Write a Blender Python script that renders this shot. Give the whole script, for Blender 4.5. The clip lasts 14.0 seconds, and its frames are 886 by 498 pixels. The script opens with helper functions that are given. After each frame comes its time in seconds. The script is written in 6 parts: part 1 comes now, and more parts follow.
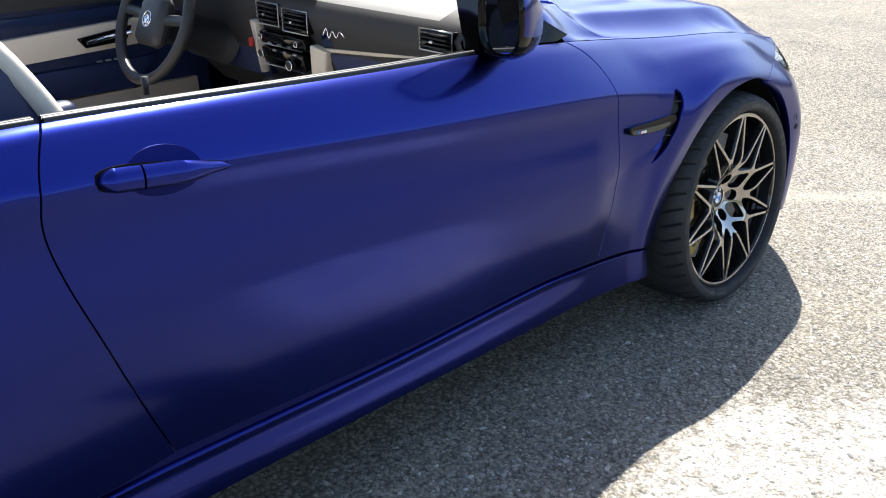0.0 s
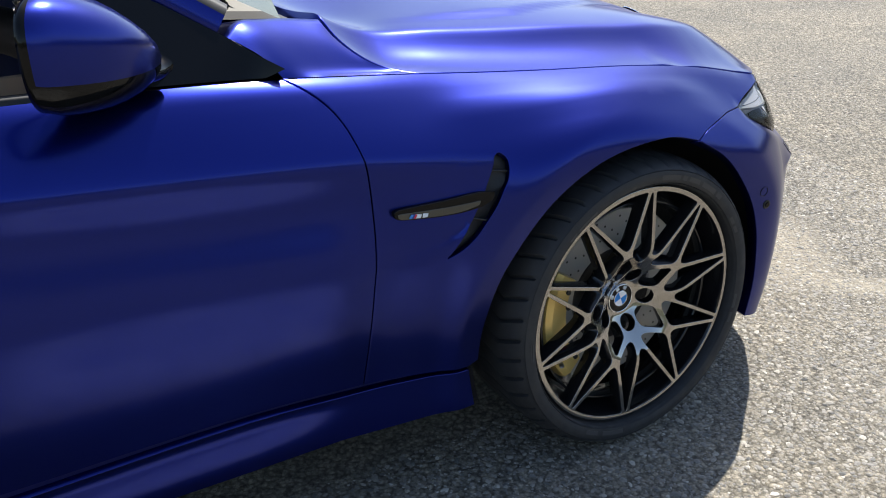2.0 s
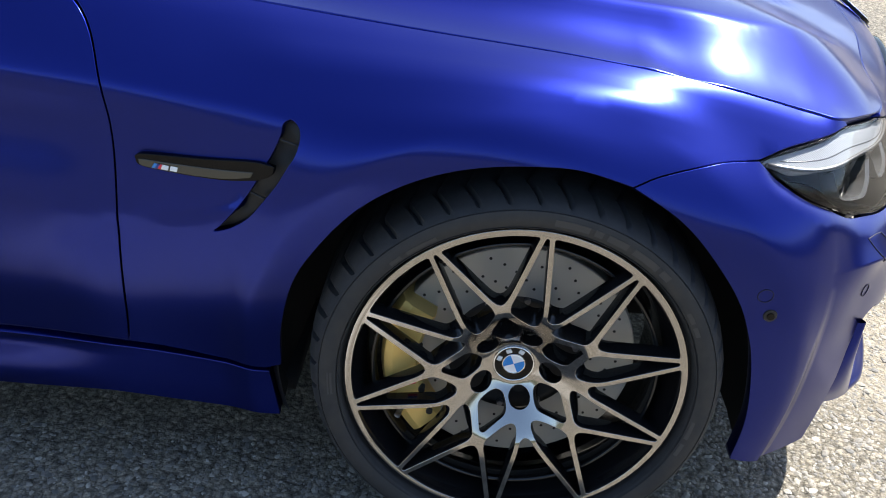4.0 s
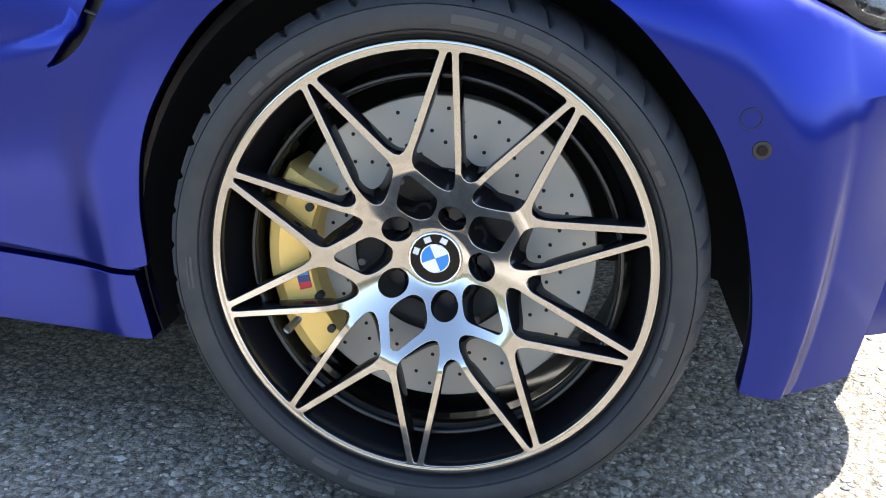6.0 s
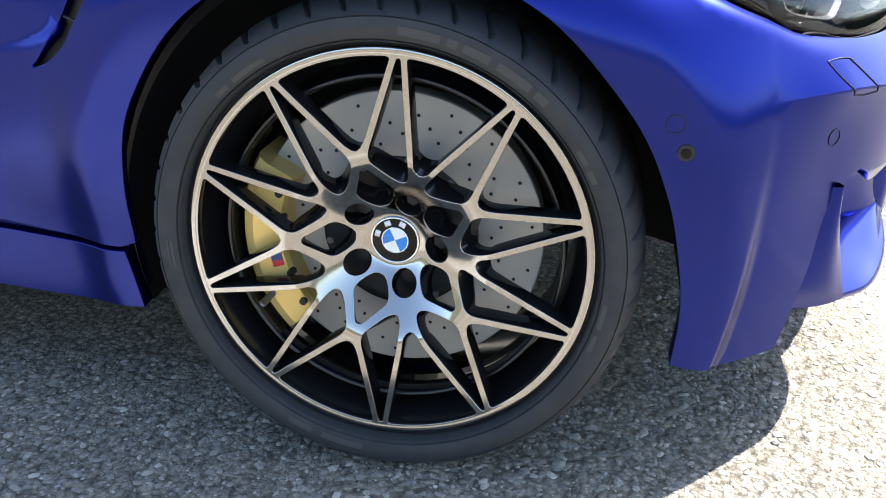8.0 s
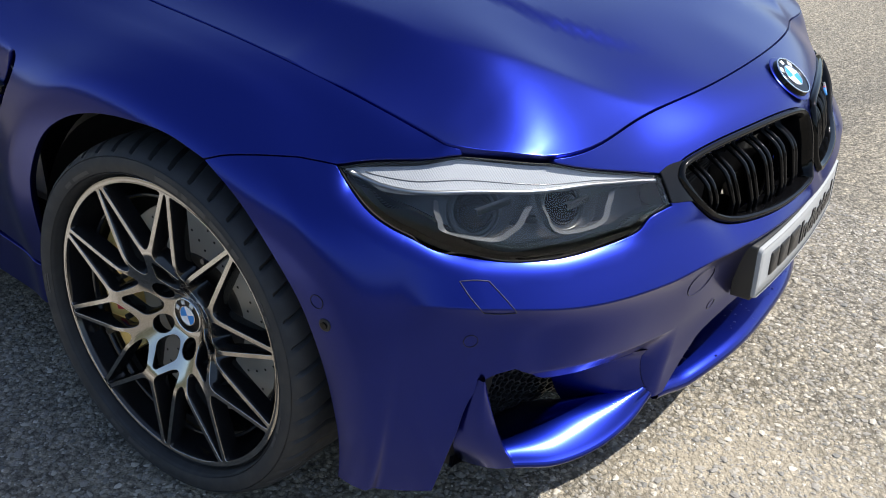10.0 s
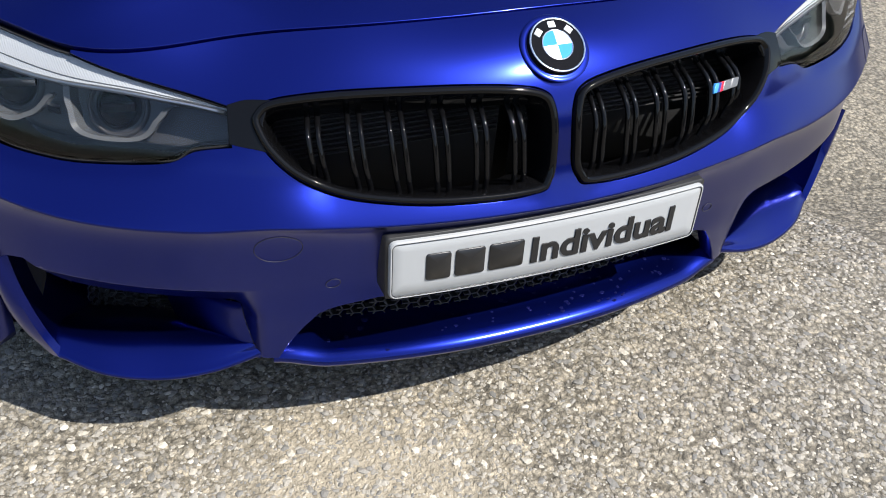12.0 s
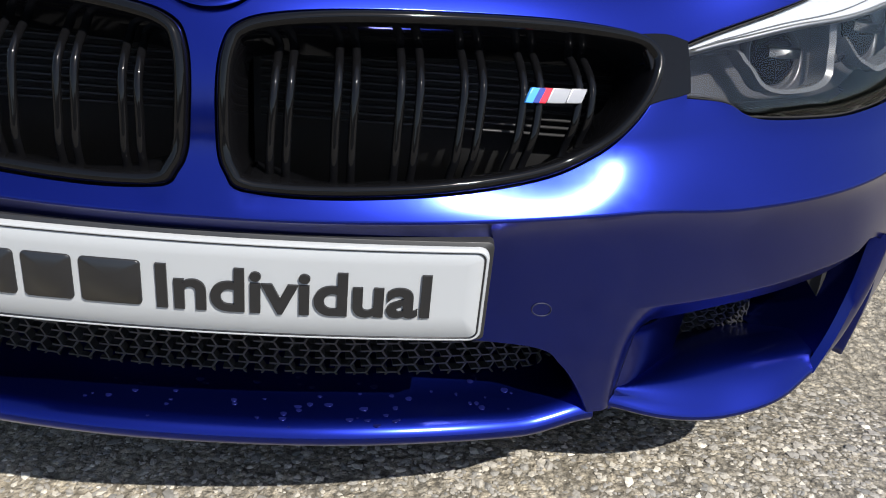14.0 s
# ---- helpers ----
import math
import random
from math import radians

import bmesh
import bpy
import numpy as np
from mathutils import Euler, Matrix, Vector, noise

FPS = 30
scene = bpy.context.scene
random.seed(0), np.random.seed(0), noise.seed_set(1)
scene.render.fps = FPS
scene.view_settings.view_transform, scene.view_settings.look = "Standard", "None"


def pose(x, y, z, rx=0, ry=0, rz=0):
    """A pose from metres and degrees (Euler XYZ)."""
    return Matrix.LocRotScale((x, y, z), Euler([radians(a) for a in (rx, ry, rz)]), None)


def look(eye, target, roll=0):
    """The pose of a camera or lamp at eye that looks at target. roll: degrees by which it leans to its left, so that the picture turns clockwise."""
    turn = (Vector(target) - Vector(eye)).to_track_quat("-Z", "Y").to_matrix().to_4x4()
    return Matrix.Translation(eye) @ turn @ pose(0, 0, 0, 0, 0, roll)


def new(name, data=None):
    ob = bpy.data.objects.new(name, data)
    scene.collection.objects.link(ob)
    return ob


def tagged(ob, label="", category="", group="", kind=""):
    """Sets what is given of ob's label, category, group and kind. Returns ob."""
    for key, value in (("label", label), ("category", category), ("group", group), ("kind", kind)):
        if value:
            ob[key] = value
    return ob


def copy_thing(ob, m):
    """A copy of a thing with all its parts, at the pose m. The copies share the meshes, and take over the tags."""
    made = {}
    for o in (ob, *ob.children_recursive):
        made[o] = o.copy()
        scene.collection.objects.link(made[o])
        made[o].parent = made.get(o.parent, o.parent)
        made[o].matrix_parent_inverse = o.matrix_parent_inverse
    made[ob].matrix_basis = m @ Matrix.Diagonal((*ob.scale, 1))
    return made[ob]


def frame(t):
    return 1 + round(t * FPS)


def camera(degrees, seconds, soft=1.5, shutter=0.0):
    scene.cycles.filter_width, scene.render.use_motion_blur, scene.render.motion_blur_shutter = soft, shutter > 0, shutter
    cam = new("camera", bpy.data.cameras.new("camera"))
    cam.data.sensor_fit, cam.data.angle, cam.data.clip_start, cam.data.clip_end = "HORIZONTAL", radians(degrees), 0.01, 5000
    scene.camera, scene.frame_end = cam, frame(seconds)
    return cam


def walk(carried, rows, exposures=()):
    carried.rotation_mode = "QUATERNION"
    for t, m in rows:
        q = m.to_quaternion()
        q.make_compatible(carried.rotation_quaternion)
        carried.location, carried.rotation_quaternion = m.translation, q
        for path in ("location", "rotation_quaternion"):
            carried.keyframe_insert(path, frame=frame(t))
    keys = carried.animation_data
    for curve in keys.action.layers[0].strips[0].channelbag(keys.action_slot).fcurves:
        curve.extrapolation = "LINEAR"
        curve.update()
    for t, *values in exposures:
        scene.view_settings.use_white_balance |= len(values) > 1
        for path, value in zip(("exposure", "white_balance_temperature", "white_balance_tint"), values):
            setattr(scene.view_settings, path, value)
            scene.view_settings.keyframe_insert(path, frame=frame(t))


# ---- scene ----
cam = camera(52.0, 14.0, soft=1.0)
PATH = [
    (0, (-2.456, -2.168, 1.348), (-1.192, -0.85, 0.53), -0.7),
    (0.5, (-2.182, -2.257, 1.348), (-0.962, -0.899, 0.532), -0.2),
    (1, (-1.868, -2.324, 1.343), (-0.749, -0.898, 0.498), 0.4),
    (1.5, (-1.513, -2.249, 1.326), (-0.457, -0.77, 0.491), -0.7),
    (2, (-1.209, -2.18, 1.298), (-0.316, -0.616, 0.428), -0.6),
    (2.2, (-1.095, -2.159, 1.286), (-0.287, -0.556, 0.406), 0.3),
    (4.3, (0.022, -1.988, 1.2), (-0.105, -0.267, 0.188), 2.6),
    (4.5, (0.081, -1.937, 1.166), (-0.081, -0.206, 0.178), 1.9),
    (5, (0.149, -1.865, 0.988), (-0.119, -0.072, 0.143), -0.6),
    (5.5, (0.181, -1.871, 0.774), (-0.15, -0.031, 0.063), -1.2),
    (6, (0.201, -1.898, 0.713), (-0.139, -0.042, 0.05), -0.5),
    (6.5, (0.197, -1.917, 0.717), (-0.143, -0.054, 0.073), -0.5),
    (7, (0.204, -1.918, 0.714), (-0.143, -0.065, 0.046), -1.0),
    (7.2, (0.204, -1.916, 0.713), (-0.143, -0.084, -0.009), -1.5),
    (9.3, (0.753, -1.949, 1.212), (0.139, -0.297, 0.266), 3.1),
    (9.5, (0.841, -1.88, 1.227), (0.144, -0.254, 0.293), 3.6),
    (10, (1.105, -1.72, 1.23), (0.143, -0.261, 0.259), 3.1),
    (10.5, (1.325, -1.465, 1.177), (0.212, -0.258, 0.035), 1.9),
    (11, (1.497, -1.175, 1.215), (0.284, -0.18, -0.025), 2.4),
    (11.5, (1.685, -0.905, 1.287), (0.343, -0.109, 0.035), 3.5),
    (12, (1.711, -0.604, 1.284), (0.308, 0.051, 0.019), 5.2),
    (12.5, (1.687, -0.305, 1.314), (0.22, 0.177, 0.043), 6.4),
    (13, (1.644, -0.054, 1.307), (0.172, 0.228, -0.016), 7.1),
    (13.5, (1.496, 0.096, 1.142), (-0.021, 0.328, -0.141), 7.9),
    (14, (1.516, 0.161, 0.922), (-0.192, 0.293, -0.11), 6.1),
]
EXPOSURE = [(0, 1.5), (.5, .97), (1, 1.0), (1.5, .98), (2.2, .88), (4.3, 1.35), (5, 1.45), (5.5, 2.15), (6, 2.55), (7.2, 2.65), (9.3, 1.05), (10.5, .93), (14, .88)]
walk(cam, [(t, look(e, g, r)) for t, e, g, r in PATH], EXPOSURE)

# ---- light: clear sky and one sun from ahead and to the left of the car ----
SUN = Vector((.47, .36, .80)).normalized()
world = bpy.data.worlds.new("sky")
scene.world = world
world.use_nodes = True
_w = world.node_tree.nodes
_sky = _w.new("ShaderNodeTexSky")
_sky.sky_type, _sky.sun_disc = "NISHITA", False
_sky.sun_elevation = math.asin(SUN.z)
_sky.sun_rotation = math.atan2(SUN.x, SUN.y)
world.node_tree.links.new(_sky.outputs[0], _w["Background"].inputs[0])
_w["Background"].inputs[1].default_value = .11
sun = new("sun", bpy.data.lights.new("sun", "SUN"))
sun.data.energy, sun.data.angle, sun.data.color = 4.8, radians(.53), (1.0, .965, .905)
sun.matrix_world = look(SUN * 20, (0, 0, 0))

# ---- materials ----
def material(name, colour, rough=.5, metal=0.0, **more):
    m = bpy.data.materials.new(name)
    m.use_nodes = True
    p = m.node_tree.nodes["Principled BSDF"]
    p.inputs["Base Color"].default_value = (*colour, 1)
    p.inputs["Roughness"].default_value = rough
    p.inputs["Metallic"].default_value = metal
    for key, value in more.items():
        p.inputs[key.replace("_", " ")].default_value = value
    return m


def wire(m, a, b):
    m.node_tree.links.new(a, b)


def coords(m, scale=1.0):
    t = m.node_tree.nodes.new("ShaderNodeTexCoord")
    g = m.node_tree.nodes.new("ShaderNodeMapping")
    g.inputs["Scale"].default_value = (scale, scale, scale) if not isinstance(scale, tuple) else scale
    wire(m, t.outputs["Object"], g.inputs[0])
    return g.outputs[0]


def noise_tex(m, scale, detail=4, rough=.55, vec=None):
    n = m.node_tree.nodes.new("ShaderNodeTexNoise")
    n.inputs["Scale"].default_value, n.inputs["Detail"].default_value, n.inputs["Roughness"].default_value = scale, detail, rough
    wire(m, vec if vec is not None else coords(m), n.inputs["Vector"])
    return n.outputs["Fac"]


def ramp_node(m, fac, stops):
    r = m.node_tree.nodes.new("ShaderNodeValToRGB")
    while len(r.color_ramp.elements) < len(stops):
        r.color_ramp.elements.new(.5)
    for e, (pos, c) in zip(r.color_ramp.elements, stops):
        e.position, e.color = pos, (*c, 1) if len(c) == 3 else c
    wire(m, fac, r.inputs[0])
    return r.outputs[0]


def bump(m, height, strength, distance):
    b = m.node_tree.nodes.new("ShaderNodeBump")
    b.inputs["Strength"].default_value, b.inputs["Distance"].default_value = strength, distance
    wire(m, height, b.inputs["Height"])
    wire(m, b.outputs[0], m.node_tree.nodes["Principled BSDF"].inputs["Normal"])


def shader(m):
    return m.node_tree.nodes["Principled BSDF"]


def vary_rough(m, scale, low, high):
    f = noise_tex(m, scale, 6)
    r = m.node_tree.nodes.new("ShaderNodeMapRange")
    r.inputs["From Min"].default_value, r.inputs["From Max"].default_value = .3, .7
    r.inputs["To Min"].default_value, r.inputs["To Max"].default_value = low, high
    wire(m, f, r.inputs["Value"])
    wire(m, r.outputs[0], shader(m).inputs["Roughness"])


# satin blue metallic paint
def satin_paint():
    """Metallic flakes that gleam broadly, under a smoother tinted face and a thin clear coat."""
    m = material("satin_blue_paint", (.006, .016, .145), .20, .985, Coat_Weight=.8, Coat_Roughness=.13, Coat_IOR=1.5)
    vary_rough(m, 9, .185, .215)
    t = m.node_tree
    flake, mix = t.nodes.new("ShaderNodeBsdfPrincipled"), t.nodes.new("ShaderNodeMixShader")
    flake.inputs["Base Color"].default_value = (.005, .0135, .225, 1)
    flake.inputs["Metallic"].default_value, flake.inputs["Roughness"].default_value = 1.0, .31
    mix.inputs[0].default_value = .5
    wire(m, shader(m).outputs[0], mix.inputs[1])
    wire(m, flake.outputs[0], mix.inputs[2])
    wire(m, mix.outputs[0], t.nodes["Material Output"].inputs[0])
    return m


PAINT = satin_paint()
BLACK_GLOSS = material("black_gloss", (.003, .003, .0035), .06, 0, Specular_IOR_Level=.22)
BLACK = material("black_plastic", (.012, .012, .013), .5)
vary_rough(BLACK, 40, .42, .6)
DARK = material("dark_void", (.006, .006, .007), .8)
RUBBER = material("tyre_rubber", (.022, .023, .025), .62)
vary_rough(RUBBER, 30, .55, .8)
SILVER = material("turned_aluminium", (.42, .40, .38), .10, 1.0)
WHEEL_BLACK = material("wheel_black_enamel", (.008, .008, .009), .12)
DISC = material("ceramic_disc", (.40, .39, .36), .5, .5)
GOLD = material("gold_caliper_enamel", (.76, .53, .17), .32, .35)
CHROME = material("chrome", (.85, .86, .88), .12, 1.0)
STEEL = material("dull_steel", (.25, .25, .26), .4, .8)
WHITE = material("white_plate", (.30, .31, .32), .35)
LETTER = material("black_letter", (.01, .01, .011), .3)
BADGE_BLUE = material("badge_blue", (.02, .22, .62), .2)
BADGE_WHITE = material("badge_white", (.82, .84, .86), .2)
M_LIGHT, M_DARK, M_RED = material("stripe_light_blue", (.05, .25, .62), .3), material("stripe_navy", (.02, .04, .22), .3), material("stripe_red", (.6, .02, .04), .3)
NAVY = material("navy_leather", (.012, .022, .075), .45)
CREAM = material("cream_leather", (.60, .54, .45), .55)
DASH = material("dashboard_black", (.018, .018, .02), .6)
BLUE_TRIM = material("navy_lacquer_trim", (.01, .02, .06), .12)
LENS_DARK = material("headlamp_housing", (.028, .028, .031), .3)
LENS_GREY = material("headlamp_light_guide", (.075, .078, .084), .22)


def lens_material():
    """Clear moulded cover: see-through, with a glossy face."""
    m = bpy.data.materials.new("clear_lens")
    m.use_nodes = True
    t = m.node_tree
    t.nodes.clear()
    out, mix = t.nodes.new("ShaderNodeOutputMaterial"), t.nodes.new("ShaderNodeMixShader")
    see, gloss, fr = t.nodes.new("ShaderNodeBsdfTransparent"), t.nodes.new("ShaderNodeBsdfGlossy"), t.nodes.new("ShaderNodeFresnel")
    see.inputs[0].default_value = (.93, .94, .95, 1)
    gloss.inputs["Roughness"].default_value = .04
    fr.inputs[0].default_value = 1.5
    t.links.new(fr.outputs[0], mix.inputs[0])
    t.links.new(see.outputs[0], mix.inputs[1])
    t.links.new(gloss.outputs[0], mix.inputs[2])
    t.links.new(mix.outputs[0], out.inputs[0])
    return m


LENS = lens_material()

DASH_REFLECTION = material("pale_dash_reflection", (.27, .265, .25), .5)
CHROME_DARK = material("satin_metal", (.45, .45, .46), .3, 1.0)
LEATHER_BLACK = material("black_leather", (.016, .016, .017), .5)
HAZARD = material("red_switch", (.45, .02, .02), .35)
CREAM_CARPET = material("beige_carpet", (.38, .33, .27), .95)
for _m, _s in ((NAVY, 300), (CREAM, 300), (LEATHER_BLACK, 350), (DASH, 400), (DASH_REFLECTION, 350)):
    bump(_m, noise_tex(_m, _s, 3), .25, .001)

# ---- body skin: a smooth sheet through upright sections, from the rear quarter round the nose ----
SECTIONS = []


def section(*points):
    SECTIONS.append(points)


# each section runs from the lower edge (row 0) to the belt, the bonnet joint or the nose joint (row 6)
section((-3.72, -.64, .30), (-3.76, -.66, .40), (-3.80, -.68, .52), (-3.82, -.69, .64), (-3.80, -.69, .78), (-3.78, -.68, .90), (-3.72, -.64, .99))
section((-3.45, -.82, .24), (-3.45, -.84, .36), (-3.45, -.865, .50), (-3.45, -.875, .64), (-3.45, -.87, .79), (-3.45, -.85, .91), (-3.45, -.79, .995))
section((-2.81, -.880, .20), (-2.81, -.905, .33), (-2.81, -.925, .47), (-2.81, -.934, .62), (-2.81, -.930, .79), (-2.81, -.905, .905), (-2.81, -.845, .995))
section((-2.0, -.861, .21), (-2.0, -.862, .34), (-2.0, -.878, .48), (-2.0, -.889, .64), (-2.0, -.895, .80), (-2.0, -.888, .895), (-2.0, -.830, .985))
section((-1.3, -.861, .21), (-1.3, -.859, .33), (-1.3, -.876, .47), (-1.3, -.887, .61), (-1.3, -.893, .75), (-1.3, -.887, .838), (-1.3, -.822, .948))
section((-.66, -.859, .20), (-.65, -.862, .33), (-.65, -.878, .45), (-.65, -.887, .57), (-.65, -.891, .69), (-.65, -.876, .785), (-.66, -.780, .905))
section((-.38, -.864, .20), (-.38, -.868, .30), (-.38, -.887, .43), (-.38, -.900, .55), (-.38, -.902, .67), (-.38, -.858, .765), (-.38, -.742, .862))
section((0, -.900, .20), (0, -.905, .31), (0, -.913, .45), (0, -.918, .57), (0, -.915, .688), (0, -.858, .757), (0, -.740, .820))
section((.30, -.885, .18), (.30, -.892, .30), (.30, -.901, .42), (.30, -.903, .52), (.30, -.889, .622), (.30, -.825, .699), (.30, -.742, .777))
section((.40, -.873, .18), (.42, -.879, .30), (.43, -.880, .42), (.435, -.872, .52), (.425, -.848, .61), (.42, -.808, .68), (.425, -.733, .745))
section((.517, -.811, .19), (.535, -.806, .30), (.545, -.797, .42), (.540, -.787, .52), (.52, -.768, .605), (.497, -.746, .675), (.467, -.722, .734))
section((.605, -.722, .205), (.622, -.705, .30), (.637, -.692, .41), (.637, -.673, .505), (.617, -.655, .58), (.587, -.635, .65), (.567, -.621, .714))
section((.69, -.50, .22), (.70, -.50, .30), (.717, -.50, .40), (.722, -.49, .50), (.703, -.47, .58), (.662, -.455, .65), (.605, -.43, .727))
section((.75, -.33, .24), (.752, -.32, .33), (.760, -.31, .41), (.768, -.30, .50), (.756, -.30, .575), (.715, -.29, .665), (.640, -.26, .743))
section((.785, -.16, .25), (.780, -.155, .34), (.783, -.15, .42), (.790, -.15, .50), (.785, -.14, .58), (.746, -.13, .678), (.656, -.12, .749))
section((.792, 0, .25), (.787, 0, .34), (.788, 0, .42), (.797, 0, .50), (.792, 0, .58), (.753, 0, .685), (.661, 0, .752))

HALF = np.array(SECTIONS)
NET = np.concatenate([HALF, HALF[-2::-1] * (1, -1, 1)])
STATION = np.concatenate([[0], np.cumsum(np.linalg.norm(np.diff(NET[:, 3], axis=0), axis=1))])
MID = STATION[len(HALF) - 1]
STATION -= MID          # 0 at the nose, negative along the right flank
ROW = np.arange(7.0)


def bends(knots):
    """Matrix from values to second derivatives of the natural cubic spline."""
    n, h = len(knots), np.diff(knots)
    a, b = np.eye(n), np.zeros((n, n))
    for i in range(1, n - 1):
        a[i, i - 1:i + 2] = h[i - 1], 2 * (h[i - 1] + h[i]), h[i]
        b[i, i - 1], b[i, i], b[i, i + 1] = 6 / h[i - 1], -6 / h[i - 1] - 6 / h[i], 6 / h[i]
    return np.linalg.solve(a, b)


BEND_U, BEND_V = bends(STATION), bends(ROW)


def weights(knots, bend, t):
    t = np.asarray(t, float)
    i = np.clip(np.searchsorted(knots, t) - 1, 0, len(knots) - 2)
    h, k = knots[i + 1] - knots[i], np.arange(len(t))
    a, b = (knots[i + 1] - t) / h, (t - knots[i]) / h
    w = np.zeros((len(t), len(knots)))
    w[k, i] += a
    w[k, i + 1] += b
    ca, cb = (a ** 3 - a) * h * h / 6, (b ** 3 - b) * h * h / 6
    w += ca[:, None] * bend[i] + cb[:, None] * bend[i + 1]
    return w


def skin_raw(u, v):
    wu, wv = weights(STATION, BEND_U, u), weights(ROW, BEND_V, v)
    return np.einsum("ns,nr,src->nc", wu, wv, NET)


def ramp(t):
    t = np.clip(t, 0, 1)
    return t * t * (3 - 2 * t)


# fore edge of the wing's air outlet, carried on along the trough at its foot
VENT_ROW, VENT_U = (2.8, 2.9, 3.0, 3.08, 3.15, 3.33, 3.57, 3.80, 4.20, 4.45, 4.60, 4.70, 4.80), (1.955, 1.94, 1.922, 1.893, 1.872, 1.842, 1.818, 1.797, 1.770, 1.763, 1.766, 1.776, 1.792)
# the shoulder crease, level along the doors, dips round the head of the wing's air outlet
SHOULDER_U, SHOULDER_ROW = (1.765, 1.775, 1.794, 1.854, 1.933, 2.04), (4.60, 4.70, 4.80, 4.905, 4.955, 5.0)
KIDNEY_SILL = np.array([(.042, 3.48), (.1, 3.46), (.2, 3.50), (.30, 3.64), (.36, 3.87), (.405, 4.2), (.438, 4.62)]) * (1, .1)
LAMP_RIM = np.array([(.478, 4.48), (.524, 4.42), (.572, 4.19), (.64, 4.12), (.72, 4.0), (.80, 3.90), (.87, 3.95), (.942, 4.25), (1.003, 4.54), (1.062, 4.86), (1.10, 5.07)]) * (1, .1)


def line_gap(q, chain):
    """Distance of points from a chain of straight pieces."""
    a, b = chain[:-1], chain[1:]
    k = np.clip(((q[:, None] - a) * (b - a)).sum(2) / ((b - a) ** 2).sum(1), 0, 1)
    return np.linalg.norm(q[:, None] - a - k[..., None] * (b - a), axis=2).min(1)


def rounded(chain, n=9):
    """A smooth curve through the points of a coarse one."""
    k, t = np.arange(len(chain)), np.linspace(0, len(chain) - 1, (len(chain) - 1) * n + 1)
    m, i = np.gradient(chain, axis=0), np.minimum(t.astype(int), len(chain) - 2)
    f = (t - k[i])[:, None]
    return chain[i] * (1 + 2 * f) * (1 - f) ** 2 + m[i] * f * (1 - f) ** 2 + chain[i + 1] * f * f * (3 - 2 * f) + m[i + 1] * f * f * (f - 1)


KIDNEY_SILL, LAMP_RIM = rounded(KIDNEY_SILL), rounded(LAMP_RIM)


